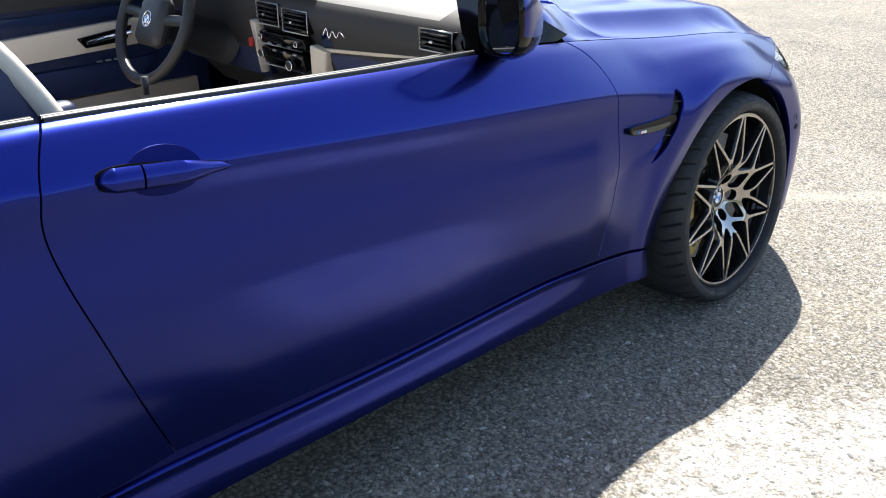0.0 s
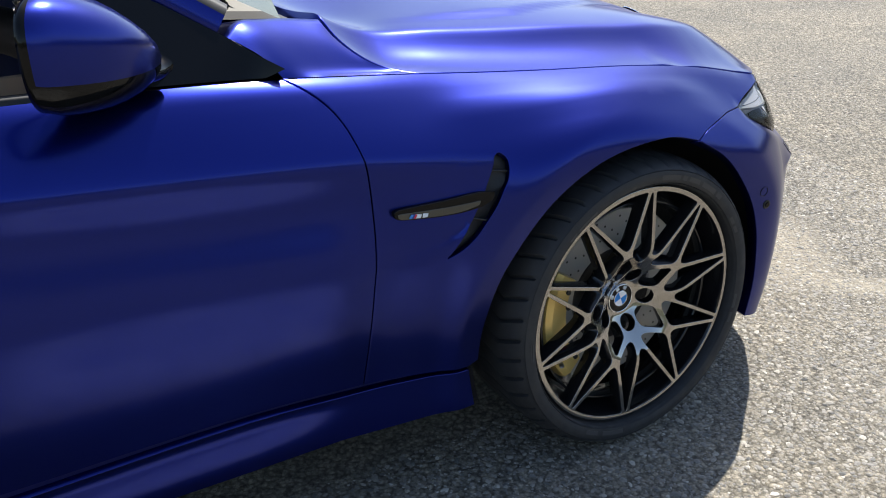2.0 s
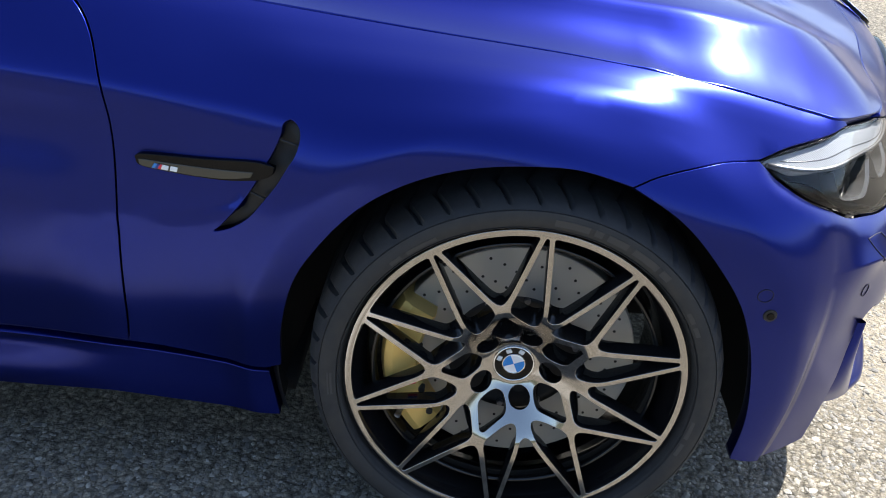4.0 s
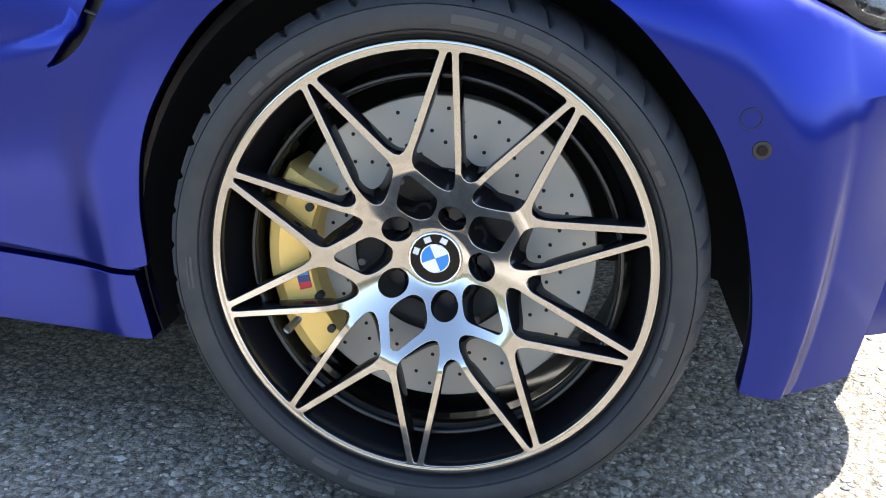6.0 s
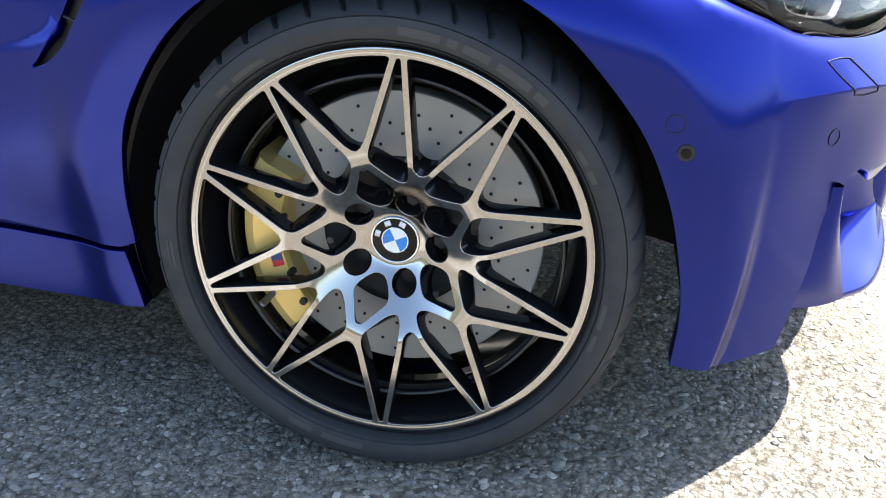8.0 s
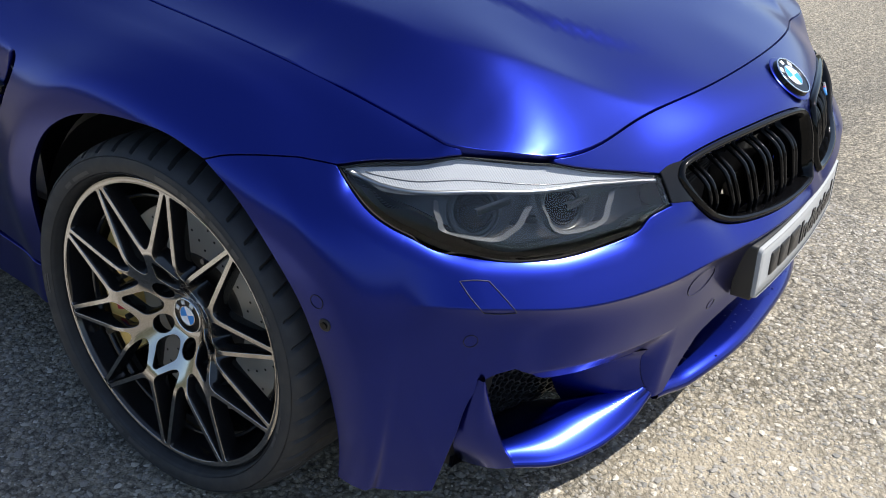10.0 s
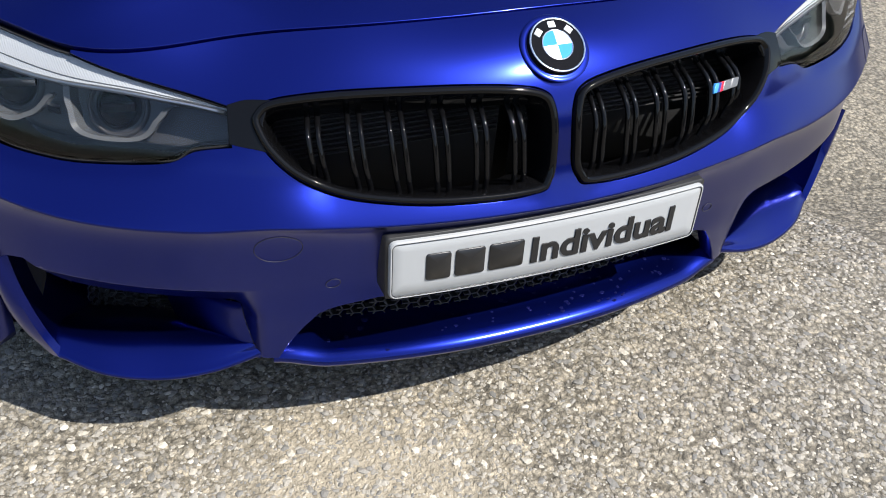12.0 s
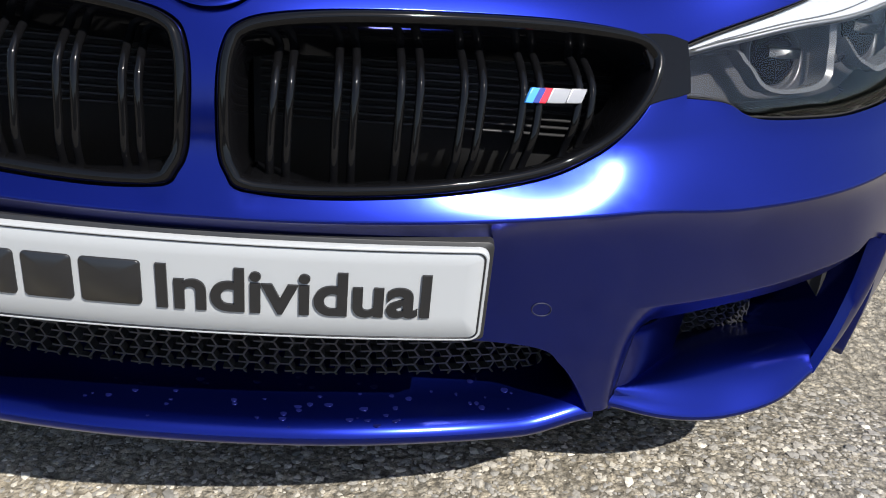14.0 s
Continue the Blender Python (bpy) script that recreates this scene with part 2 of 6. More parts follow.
def relief(u, v, p):
    """How far the sheet stands proud of the sections: creases, arch lips and hollows."""
    x, z = p[:, 0], p[:, 2]
    d, w_ = np.zeros(len(p)), np.abs(u)
    # crease along the doors and into the wing's outlet: a hollow below it that turns out again to the belly
    t = np.maximum((np.interp(w_, SHOULDER_U, SHOULDER_ROW) - v) * .1, 0)
    fall = .013 * ramp(t / .085) * (2 - ramp(t / .085))
    door = fall - .030 * ramp((t - .075) / .125) + .017 * ramp((t - .20) / .32)
    k = ramp((w_ - 1.95) / .2)
    dip = door * k + fall * ramp((.25 - t) / .19) * (1 - k)
    d -= dip * ramp((w_ - np.interp(v, VENT_ROW, VENT_U)) / (.014 + .15 * ramp((3.7 - v) / .8)))
    # the wing rolls over into the bonnet joint
    d -= (.0045 + .0065 * ramp((-.40 - x) / .25)) * np.maximum((v - 5.72) / .28, 0) ** 2 * ramp((.47 - x) / .08) * (w_ > .9)
    # the wing's shoulder stands fuller
    d += .006 * np.exp(-((v - 5.42) / .27) ** 2) * ramp((w_ - 1.15) / .15) * ramp((1.92 - w_) / .15)
    # the sheet under the kidneys leans back to their rims
    below = (w_ < .50) & (v > 3.0) & (v < 4.9)
    if below.any():
        q = np.stack([w_[below], v[below] * .1], 1)
        reach = .026 + .034 * ramp((w_[below] - .18) / .18)
        d[below] -= .17 * reach * np.maximum(1 - line_gap(q, KIDNEY_SILL) / reach, 0) ** 1.4 * ramp((w_[below] - .01) / .05) * ramp((.445 - w_[below]) / .12)
    # the nose flattens towards the bonnet joint
    d -= .006 * np.maximum((v - 5.3) / .7, 0) ** 2 * ramp((.86 - w_) / .1)
    # flat flange round the wheel opening, with a crest along its outer edge
    r = np.hypot(x, z - .31) / (.965 + .035 * np.abs(z - .31) / np.maximum(np.hypot(x, z - .31), .01))
    f = (np.abs(u) > .95) * ramp((.50 - np.abs(x)) / .08)
    d += f * .008 * np.exp(-(np.maximum(r - .447, 0) / .055) ** 2) - (.08 + .03 * ramp((z - .52) / .15)) * ((.447 - r) + np.sqrt((.447 - r) ** 2 + .008 ** 2) - .008)
    w = np.abs(u)
    q = np.stack([w, v * .1], 1)
    # the bumper rolls in towards the lamp's lower edge
    near = (w > .4) & (w < 1.2) & (v > 3.4)
    if near.any():
        gap = line_gap(q[near], LAMP_RIM)
        d[near] -= (.0015 + .0045 * ramp((w[near] - .50) / .12) + .005 * ramp((w[near] - .76) / .14)) * np.maximum(1 - gap / .034, 0) ** 2 * ramp((1.11 - w[near]) / .05)
    # crease round the nose under the lamps: the sheet falls back below it
    k = ramp((.52 - w) / .12)
    c = 3.15 + .09 * k
    t = np.maximum(c - v, 0) * .1
    top = .021 + .002 * k
    e = np.where(v > c, top * np.maximum(1 - np.abs(v - c) / (.95 - .15 * k), 0) ** 1.6, top - .027 * (1 - np.exp(-t / .034)))
    d += e * ramp((.95 - w) / .12) * ramp((v - 1.0) / .9)
    # the brow over the corner intake turns under along a sharp line
    t = np.maximum(np.interp(w, (.43, .66, .76), (1.87, 1.98, 1.975)) - v, 0) * .1
    d -= .55 * np.minimum(t, .07) * ramp((.772 - w) / .03) * ramp((w - .415) / .06)
    # side skirt: a groove under the door, then a swelling blade
    f = ramp((-.62 - x) / .25) * ramp((x + 2.5) / .2)
    d += f * (.005 * np.exp(-((v - .30) / .25) ** 2) - .006 * np.exp(-((v - .74) / .16) ** 2))
    return d


def skin(u, v):
    u, v = np.atleast_1d(np.asarray(u, float)), np.atleast_1d(np.asarray(v, float))
    e = 2e-3
    p = skin_raw(u, v)
    n = np.cross(skin_raw(u + e, v) - skin_raw(u - e, v), skin_raw(u, v + 5 * e) - skin_raw(u, v - 5 * e))
    n /= np.linalg.norm(n, axis=1)[:, None] + 1e-12
    return p + n * relief(u, v, p)[:, None]


def skin_normal(u, v):
    u, v = np.atleast_1d(np.asarray(u, float)), np.atleast_1d(np.asarray(v, float))
    e = 3e-3
    n = np.cross(skin(u + e, v) - skin(u - e, v), skin(u, v + 6 * e) - skin(u, v - 6 * e))
    return n / (np.linalg.norm(n, axis=1)[:, None] + 1e-12)

# ---- mesh tools ----
from mathutils.geometry import delaunay_2d_cdt


def thing(name, label, category, group="", kind=""):
    return tagged(new(name), label, category, group, kind)


def mesh_part(name, verts, faces, mats, parent, label="", index=None, smooth=True, normals=None):
    me = bpy.data.meshes.new(name)
    me.from_pydata([tuple(map(float, v)) for v in verts], [], [tuple(map(int, f)) for f in faces])
    for m in (mats if isinstance(mats, (list, tuple)) else [mats]):
        me.materials.append(m)
    if index is not None:
        me.polygons.foreach_set("material_index", np.asarray(index, np.int32))
    me.polygons.foreach_set("use_smooth", np.full(len(me.polygons), smooth))
    me.update()
    if normals is not None:
        me.normals_split_custom_set_from_vertices([tuple(map(float, n)) for n in normals])
    ob = new(name, me)
    ob.parent = parent
    if label:
        tagged(ob, label)
    return ob


def part(name, bm, mat, parent, label="", smooth=True, sharp=None):
    me = bpy.data.meshes.new(name)
    bm.normal_update()
    bm.to_mesh(me)
    bm.free()
    for m in (mat if isinstance(mat, (list, tuple)) else [mat]):
        me.materials.append(m)
    me.polygons.foreach_set("use_smooth", np.full(len(me.polygons), smooth))
    if smooth and sharp is not None:
        me.set_sharp_from_angle(angle=radians(sharp))
    ob = new(name, me)
    ob.parent = parent
    if label:
        tagged(ob, label)
    return ob


def spline(points, n=8, closed=False):
    """Points of a Catmull-Rom curve through the given ones."""
    p = np.asarray(points, float)
    if len(p) < 3 and not closed:
        return p
    q = np.concatenate([p[-1:], p, p[:2]]) if closed else np.concatenate([2 * p[:1] - p[1:2], p, 2 * p[-1:] - p[-2:-1]])
    out = []
    for i in range(1, len(q) - 2):
        a, b, c, d = q[i - 1:i + 3]
        d1, d2, d3 = (max(np.linalg.norm(e) ** .5, 1e-6) for e in (b - a, c - b, d - c))
        for t in np.arange(n) / n:
            m1 = d2 * ((b - a) / d1 - (c - a) / (d1 + d2) + (c - b) / d2)
            m2 = d2 * ((c - b) / d2 - (d - b) / (d2 + d3) + (d - c) / d3)
            out.append((2 * t ** 3 - 3 * t ** 2 + 1) * b + (t ** 3 - 2 * t ** 2 + t) * m1 + (3 * t ** 2 - 2 * t ** 3) * c + (t ** 3 - t ** 2) * m2)
    if not closed:
        out.append(q[-2])
    return np.array(out)


def loop(*segments, n=8):
    """A closed outline from smooth segments that meet in corners."""
    out = []
    for s in segments:
        c = spline(s, n)
        if out and np.linalg.norm(out[-1] - c[0]) < 1e-6:
            c = c[1:]
        out.extend(c)
    if np.linalg.norm(out[0] - out[-1]) < 1e-6:
        out.pop()
    return np.array(out)


VS = .1     # metres to a row of the skin, near enough


def inside(poly, pts):
    x, y = pts[:, 0], pts[:, 1]
    c = np.zeros(len(pts), bool)
    for (x0, y0), (x1, y1) in zip(poly, np.roll(poly, -1, 0)):
        hit = (y0 > y) != (y1 > y)
        c ^= hit & (x < (x1 - x0) * (y - y0) / (y1 - y0 + 1e-15) + x0)
    return c


def shrink(poly, d):
    """Draws a closed outline in by d (metres, on the flat)."""
    p = np.asarray(poly, float)
    area = np.sum(p[:, 0] * np.roll(p[:, 1], -1) - np.roll(p[:, 0], -1) * p[:, 1])
    a, b = p - np.roll(p, 1, 0), np.roll(p, -1, 0) - p
    a /= np.linalg.norm(a, axis=1)[:, None] + 1e-12
    b /= np.linalg.norm(b, axis=1)[:, None] + 1e-12
    na, nb = np.stack([-a[:, 1], a[:, 0]], 1), np.stack([-b[:, 1], b[:, 0]], 1)
    n = na + nb
    n /= np.maximum((n * na).sum(1), .5)[:, None] * np.linalg.norm(n, axis=1)[:, None] / (np.linalg.norm(n, axis=1)[:, None] + 1e-12) + 1e-12
    n = np.where(np.linalg.norm(n, axis=1)[:, None] > 2, n / np.linalg.norm(n, axis=1)[:, None] * 2, n)
    return p + n * d * (1 if area > 0 else -1)


def resample(poly, step):
    out = []
    for a, b in zip(poly, np.roll(poly, -1, 0)):
        k = max(1, int(np.ceil(np.linalg.norm(b - a) / step)))
        out.extend(a + (b - a) * i / k for i in range(k))
    return np.array(out)


def sheet(outer, holes, step, extra=None):
    """Triangles that fill a flat outline with holes."""
    loops = [resample(np.asarray(l), step) for l in (outer, *holes)]
    lo, hi = loops[0].min(0), loops[0].max(0)
    gx, gy = np.arange(np.floor(lo[0] / step) * step, hi[0], step), np.arange(np.floor(lo[1] / step) * step, hi[1], step)
    g = np.stack(np.meshgrid(gx, gy), -1).reshape(-1, 2)
    keep = inside(loops[0], g)
    for l in loops[1:]:
        keep &= ~inside(l, g)
    g = g[keep]
    edge = np.concatenate(loops)
    far = np.ones(len(g), bool)
    for k in range(0, len(g), 2000):
        far[k:k + 2000] = np.sqrt(((g[k:k + 2000, None] - edge[None]) ** 2).sum(-1)).min(1) > step * .45
    g = g[far]
    if extra is not None and len(extra):
        x = extra[inside(loops[0], extra)]
        for l in loops[1:]:
            x = x[~inside(l, x)]
        if len(x):
            x = x[[np.hypot(*(edge - q).T).min() > .003 for q in x]]
        if len(x):
            g = np.concatenate([g[[np.hypot(*(x - q).T).min() > step * .5 for q in g]], x]) if len(g) else x
    ed, at = [], 0
    for l in loops:
        ed += [(at + i, at + (i + 1) % len(l)) for i in range(len(l))]
        at += len(l)
    vs, _, fs, *_ = delaunay_2d_cdt([Vector(p) for p in np.concatenate([edge, g])], ed, [], 0, 1e-7)
    v = np.array([tuple(p) for p in vs])
    f = np.array([tuple(t) for t in fs])
    c = v[f].mean(1)
    keep = inside(loops[0], c)
    for l in loops[1:]:
        keep &= ~inside(l, c)
    f = f[keep]
    a, b, c = v[f[:, 0]], v[f[:, 1]], v[f[:, 2]]
    s = (b[:, 0] - a[:, 0]) * (c[:, 1] - a[:, 1]) - (b[:, 1] - a[:, 1]) * (c[:, 0] - a[:, 0])
    f[s < 0] = f[s < 0][:, ::-1]
    return v, f[np.abs(s) > 1e-10]


def shell(p, n, f, deep=.014, round_=.0016):
    """Adds a rounded edge that turns in by deep to a sheet; returns points, normals, faces."""
    e = np.concatenate([f[:, [0, 1]], f[:, [1, 2]], f[:, [2, 0]]])
    code = e[:, 0] * len(p) + e[:, 1]
    back = e[:, 1] * len(p) + e[:, 0]
    rim = e[~np.isin(code, back)]
    out = np.zeros_like(p)
    w = np.cross(p[rim[:, 1]] - p[rim[:, 0]], n[rim[:, 0]])
    w /= np.linalg.norm(w, axis=1)[:, None] + 1e-12
    np.add.at(out, rim[:, 0], w)
    np.add.at(out, rim[:, 1], w)
    ids = np.unique(rim)
    o = out[ids] / (np.linalg.norm(out[ids], axis=1)[:, None] + 1e-12)
    k, m = len(p), len(ids)
    where = np.zeros(len(p), int)
    where[ids] = np.arange(m)
    r1 = p[ids] - n[ids] * round_ + o * round_ * .7
    r2 = p[ids] - n[ids] * deep + o * round_ * .7
    n1 = n[ids] * .4 + o
    n1 /= np.linalg.norm(n1, axis=1)[:, None]
    P, N = np.concatenate([p, r1, r2]), np.concatenate([n, n1, o])
    F = [tuple(t) for t in f]
    for a, b in rim:
        i, j = where[a], where[b]
        F.append((b, a, k + i, k + j))
        F.append((k + j, k + i, k + m + i, k + m + j))
    return P, N, F


def skin_panel(name, outer, holes, mat, parent, label="", step=.016, gap=.0018, lift=0.0, deep=.014):
    """A body panel: the part of the skin within an outline given in (u, row)."""
    flat = [shrink(np.asarray(outer) * (1, VS), gap)] + [shrink(np.asarray(h) * (1, VS), -gap) for h in holes]
    v, f = sheet(flat[0], flat[1:], step, FEATURE if step <= .016 and mat == PAINT else None)
    u, r = v[:, 0], v[:, 1] / VS
    p, n = skin(u, r), skin_normal(u, r)
    p = p + n * lift
    P, N, F = shell(p, n, f, deep)
    return mesh_part(name, P, F, mat, parent, label, normals=N)


def flank(x, z, side=-1):
    """(u, row) of the place on the flank at that x and z."""
    u, v = x - .9 + STATION[0] * 0, 3.0
    u = np.interp(x, HALF[:12, 3, 0], STATION[:12])
    for _ in range(25):
        p, a, b = skin_raw(*np.array([[u, u + 1e-3, u], [v, v, v + 1e-2]]))
        j = np.array([[(a - p)[0] / 1e-3, (b - p)[0] / 1e-2], [(a - p)[2] / 1e-3, (b - p)[2] / 1e-2]])
        s = np.linalg.solve(j, np.array([x - p[0], z - p[2]]))
        u, v = u + np.clip(s[0], -.1, .1), v + np.clip(s[1], -.6, .6)
    return (u, v)


def mirror_u(l):
    return [(-u, v) for u, v in l]


def tube(path, radius, sides=8, closed=False, flat=1.0, up=(0, 0, 1), cap=True):
    """Verts and faces of a rod along a path. radius: a number or one for each point."""
    p = np.asarray(path, float)
    r = np.broadcast_to(np.asarray(radius, float), (len(p),))
    t = np.gradient(p, axis=0) if not closed else np.roll(p, -1, 0) - np.roll(p, 1, 0)
    t /= np.linalg.norm(t, axis=1)[:, None] + 1e-12
    s = np.cross(t, np.asarray(up, float))
    s /= np.linalg.norm(s, axis=1)[:, None] + 1e-12
    w = np.cross(s, t)
    a = np.arange(sides) * 2 * np.pi / sides
    v = (p[:, None] + r[:, None, None] * (np.cos(a)[None, :, None] * s[:, None] + flat * np.sin(a)[None, :, None] * w[:, None])).reshape(-1, 3)
    m, f = len(p), []
    for i in range(m if closed else m - 1):
        for k in range(sides):
            f.append((i * sides + k, ((i + 1) % m) * sides + k, ((i + 1) % m) * sides + (k + 1) % sides, i * sides + (k + 1) % sides)[::-1])
    if cap and not closed:
        f += [tuple(range(sides)), tuple(range((m - 1) * sides, m * sides))[::-1]]
    return v, f


def sweep(rails, closed=False, caps=False):
    """Faces between rails, each a row of the same number of points. caps: joins the last rail to the first."""
    r = np.asarray(rails, float)
    k, m = r.shape[:2]
    f = []
    for i in range(k if caps else k - 1):
        for j in range(m if closed else m - 1):
            a, b = i * m + j, i * m + (j + 1) % m
            c, d = ((i + 1) % k) * m + j, ((i + 1) % k) * m + (j + 1) % m
            f.append((a, b, d, c))
    return r.reshape(-1, 3), f


def box(bm, size, m=None, bevel=0.0, segments=2):
    """A bevelled box in bm, of that size, about its middle, then moved by m."""
    g = bmesh.ops.create_cube(bm, size=1.0)["verts"]
    bmesh.ops.scale(bm, vec=size, verts=g)
    if bevel:
        es = list({e for v in g for e in v.link_edges})
        g = list({v for f in bmesh.ops.bevel(bm, geom=es, offset=bevel, segments=segments, affect="EDGES", profile=.5)["faces"] for v in f.verts} | {v for v in g if v.is_valid})
    if m is not None:
        bmesh.ops.transform(bm, matrix=m, verts=g)
    return g


def lathe(profile, axis_steps=64):
    """Verts and faces of a turned body about the y axis: profile of (radius, y)."""
    a = np.arange(axis_steps) * 2 * np.pi / axis_steps
    rails = [np.stack([r * np.cos(a), np.full_like(a, y), r * np.sin(a)], 1) for r, y in profile]
    return sweep(rails, closed=True)


def feature_points():
    """Close rows of points along the creases, so that they shade as clean lines; in (u, row * VS)."""
    rows = []
    for dv in (.04, .008, -.03, -.10, -.2):
        rows += [(u, np.interp(-u, SHOULDER_U, SHOULDER_ROW) + dv) for u in np.arange(-4.2, -1.76, .009)]
        rows += [(u, 3.15 + .09 * float(ramp((.52 + u) / .12)) + dv * .8) for u in np.linspace(-1.02, 0, 94)]
        rows += [(u, float(np.interp(-u, (.43, .66, .76), (1.87, 1.98, 1.975))) + dv * .6) for u in np.arange(-.76, -.43, .011)]
    for r in (.456, .449, .442, .434):
        for a in np.radians(np.arange(4, 178, 1.3)):
            k = .965 + .035 * abs(math.sin(a))
            rows.append(flank(r * k * math.cos(a), .31 + r * k * math.sin(a)))
    for v in np.arange(2.9, 4.75, .07):
        edge = np.interp(v, VENT_ROW, VENT_U)
        if v > 3.3:
            rows += [(-(edge + d), v) for d in (-.004, 0, .004, .008, .014)]
    for k, v in enumerate(np.arange(2.45, 3.56, .05)):
        rows += [(-w, v) for w in np.arange(1.865 + .0045 * (k % 2), 2.028, .009)]
    for (a0, b0), (a1, b1) in zip(LAMP_RIM[:-1], LAMP_RIM[1:]):
        for t in (0, .5):
            rows += [(-(a0 + (a1 - a0) * t), (b0 + (b1 - b0) * t) * 10 - dv) for dv in (.05, .11, .18, .26)]
    p = np.array(rows)
    p = np.concatenate([p, p * (-1, 1)])
    return p * (1, VS)


FEATURE = feature_points()

# ---- the car ----
MATT_BLACK = material("matt_black_rubber", (.004, .004, .004), .85)
# body blue darkened in its colour for the shaded gap under the doors
SHADED_PAINT = material("shaded_sill_paint", (.006, .009, .09), .45, .3)
car = thing("car", "satin blue convertible coupe with black wheels parked on coarse asphalt", "car")

# outlines in (u, row) on the right flank; the left one mirrors them
ARCH = [flank(x, z) for x, z in ((-.381, .30), (-.374, .39), (-.329, .522), (-.227, .639), (-.115, .692), (-.008, .706), (.063, .702), (.134, .682))]
ARCH_FRONT = [flank(x, z) for x, z in ((.134, .682), (.209, .635), (.295, .538), (.348, .434), (.372, .33), (.378, .26), (.372, .185))]
DOOR_FRONT = [(-2.062, .97), (-2.046, 2.29), (-2.034, 3.76), (-2.046, 5.04), (-2.072, 5.62), (-2.128, 6.0)]
DOOR_REAR = [(-3.415, 6.0), (-3.448, 5.35), (-3.46, 4.83), (-3.462, 4.18), (-3.447, 3.61), (-3.399, 2.72), (-3.307, 1.12)]
SEAM = [ARCH[-1], (-1.255, 4.49), (-1.157, 4.91)]
LAMP_TOP = [(-1.10, 5.07), (-1.039, 5.42), (-.96, 5.68), (-.846, 5.88)]
LAMP_FRONT = [(-.846, 5.88), (-.77, 5.96), (-.70, 5.93)]
LAMP_IN = [(-.70, 5.93), (-.60, 5.52), (-.483, 5.08)]
LAMP_END = [(-.483, 5.08), (-.478, 4.48)]
LAMP_LOW = [(-.478, 4.48), (-.524, 4.42), (-.572, 4.19), (-.64, 4.12), (-.72, 4.0), (-.80, 3.90), (-.87, 3.95), (-.942, 4.25), (-1.003, 4.54), (-1.062, 4.86), (-1.10, 5.07)]


def line(a, b, k=6):
    return [tuple(np.array(a) + (np.array(b) - np.array(a)) * i / k) for i in range(k + 1)]


def both(build):
    """Builds a thing on the right flank, then its mirror image on the left."""
    build(lambda l: list(l), "right")
    build(lambda l: mirror_u(l), "left")


def flank_panels(m, side):
    door = loop(m(DOOR_REAR), m(line(DOOR_REAR[-1], DOOR_FRONT[0])), m(DOOR_FRONT), m(line(DOOR_FRONT[-1], DOOR_REAR[0])))
    d = skin_panel("door", door, [], PAINT, car, "closed satin blue door", gap=.0026)
    wing = loop(m(DOOR_FRONT[::-1]), m(line(DOOR_FRONT[0], (-1.835, .92))), m(line((-1.835, .92), ARCH[0], 3)), m(ARCH), m(SEAM),
                m([SEAM[-1], LAMP_TOP[0]]), m(LAMP_TOP), m([LAMP_TOP[-1], (-.85, 6.0)]), m(line((-.85, 6.0), DOOR_FRONT[-1], 12)))
    w = skin_panel("front_wing", wing, [np.array(m(VENT))], PAINT, car, "satin blue front wing with air outlet")
    skirt = loop(m(line((-1.815, -.08), (-1.83, .87), 3)), m(line((-1.83, .87), (-2.06, .86), 4)), m(line((-2.06, .86), (-3.9, .86), 12)), m(line((-3.9, .86), (-3.9, .05), 2)), m(line((-3.9, .05), (-2.1, .08), 12)), m(line((-2.1, .08), (-1.815, -.08), 4)))
    skin_panel("side_skirt", skirt, [], PAINT, car, deep=.05)
    # set-back strip between door and skirt, its shade carried by the darker blue
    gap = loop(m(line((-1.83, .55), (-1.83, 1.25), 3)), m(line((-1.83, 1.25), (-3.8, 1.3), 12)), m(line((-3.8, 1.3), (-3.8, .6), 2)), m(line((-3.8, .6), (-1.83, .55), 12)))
    skin_panel("sill", gap, [], SHADED_PAINT, car, lift=-.016, deep=.01, step=.03)
    rear_arch = [flank(-2.81 + .39 * math.cos(a), .32 + .40 * math.sin(a)) for a in np.linspace(math.pi, 0, 9)]
    quarter = loop(m(DOOR_REAR), m([DOOR_REAR[-1], (-3.42, 1.0)]), m(line((-3.42, 1.0), (rear_arch[-1][0], 1.0), 3)), m([(rear_arch[-1][0], 1.0), rear_arch[-1]]), m(rear_arch[::-1]),
                   m([rear_arch[0], (rear_arch[0][0], .1)]), m(line((rear_arch[0][0], .1), (STATION[0] + .02, .1), 4)), m(line((STATION[0] + .02, .1), (STATION[0] + .02, 6), 4)), m(line((STATION[0] + .02, 6), DOOR_REAR[0], 8)))
    skin_panel("rear_quarter", quarter, [], PAINT, car, step=.03)
    return d, w


VENT = spline([(-1.893, 3.08), (-1.872, 3.15), (-1.842, 3.33), (-1.818, 3.57), (-1.797, 3.80), (-1.780, 4.05), (-1.770, 4.20), (-1.763, 4.45), (-1.766, 4.61), (-1.777, 4.70), (-1.785, 4.66), (-1.790, 4.50), (-1.801, 4.25), (-1.817, 3.95), (-1.839, 3.62), (-1.863, 3.36), (-1.885, 3.14)], 5, True)
both(flank_panels)

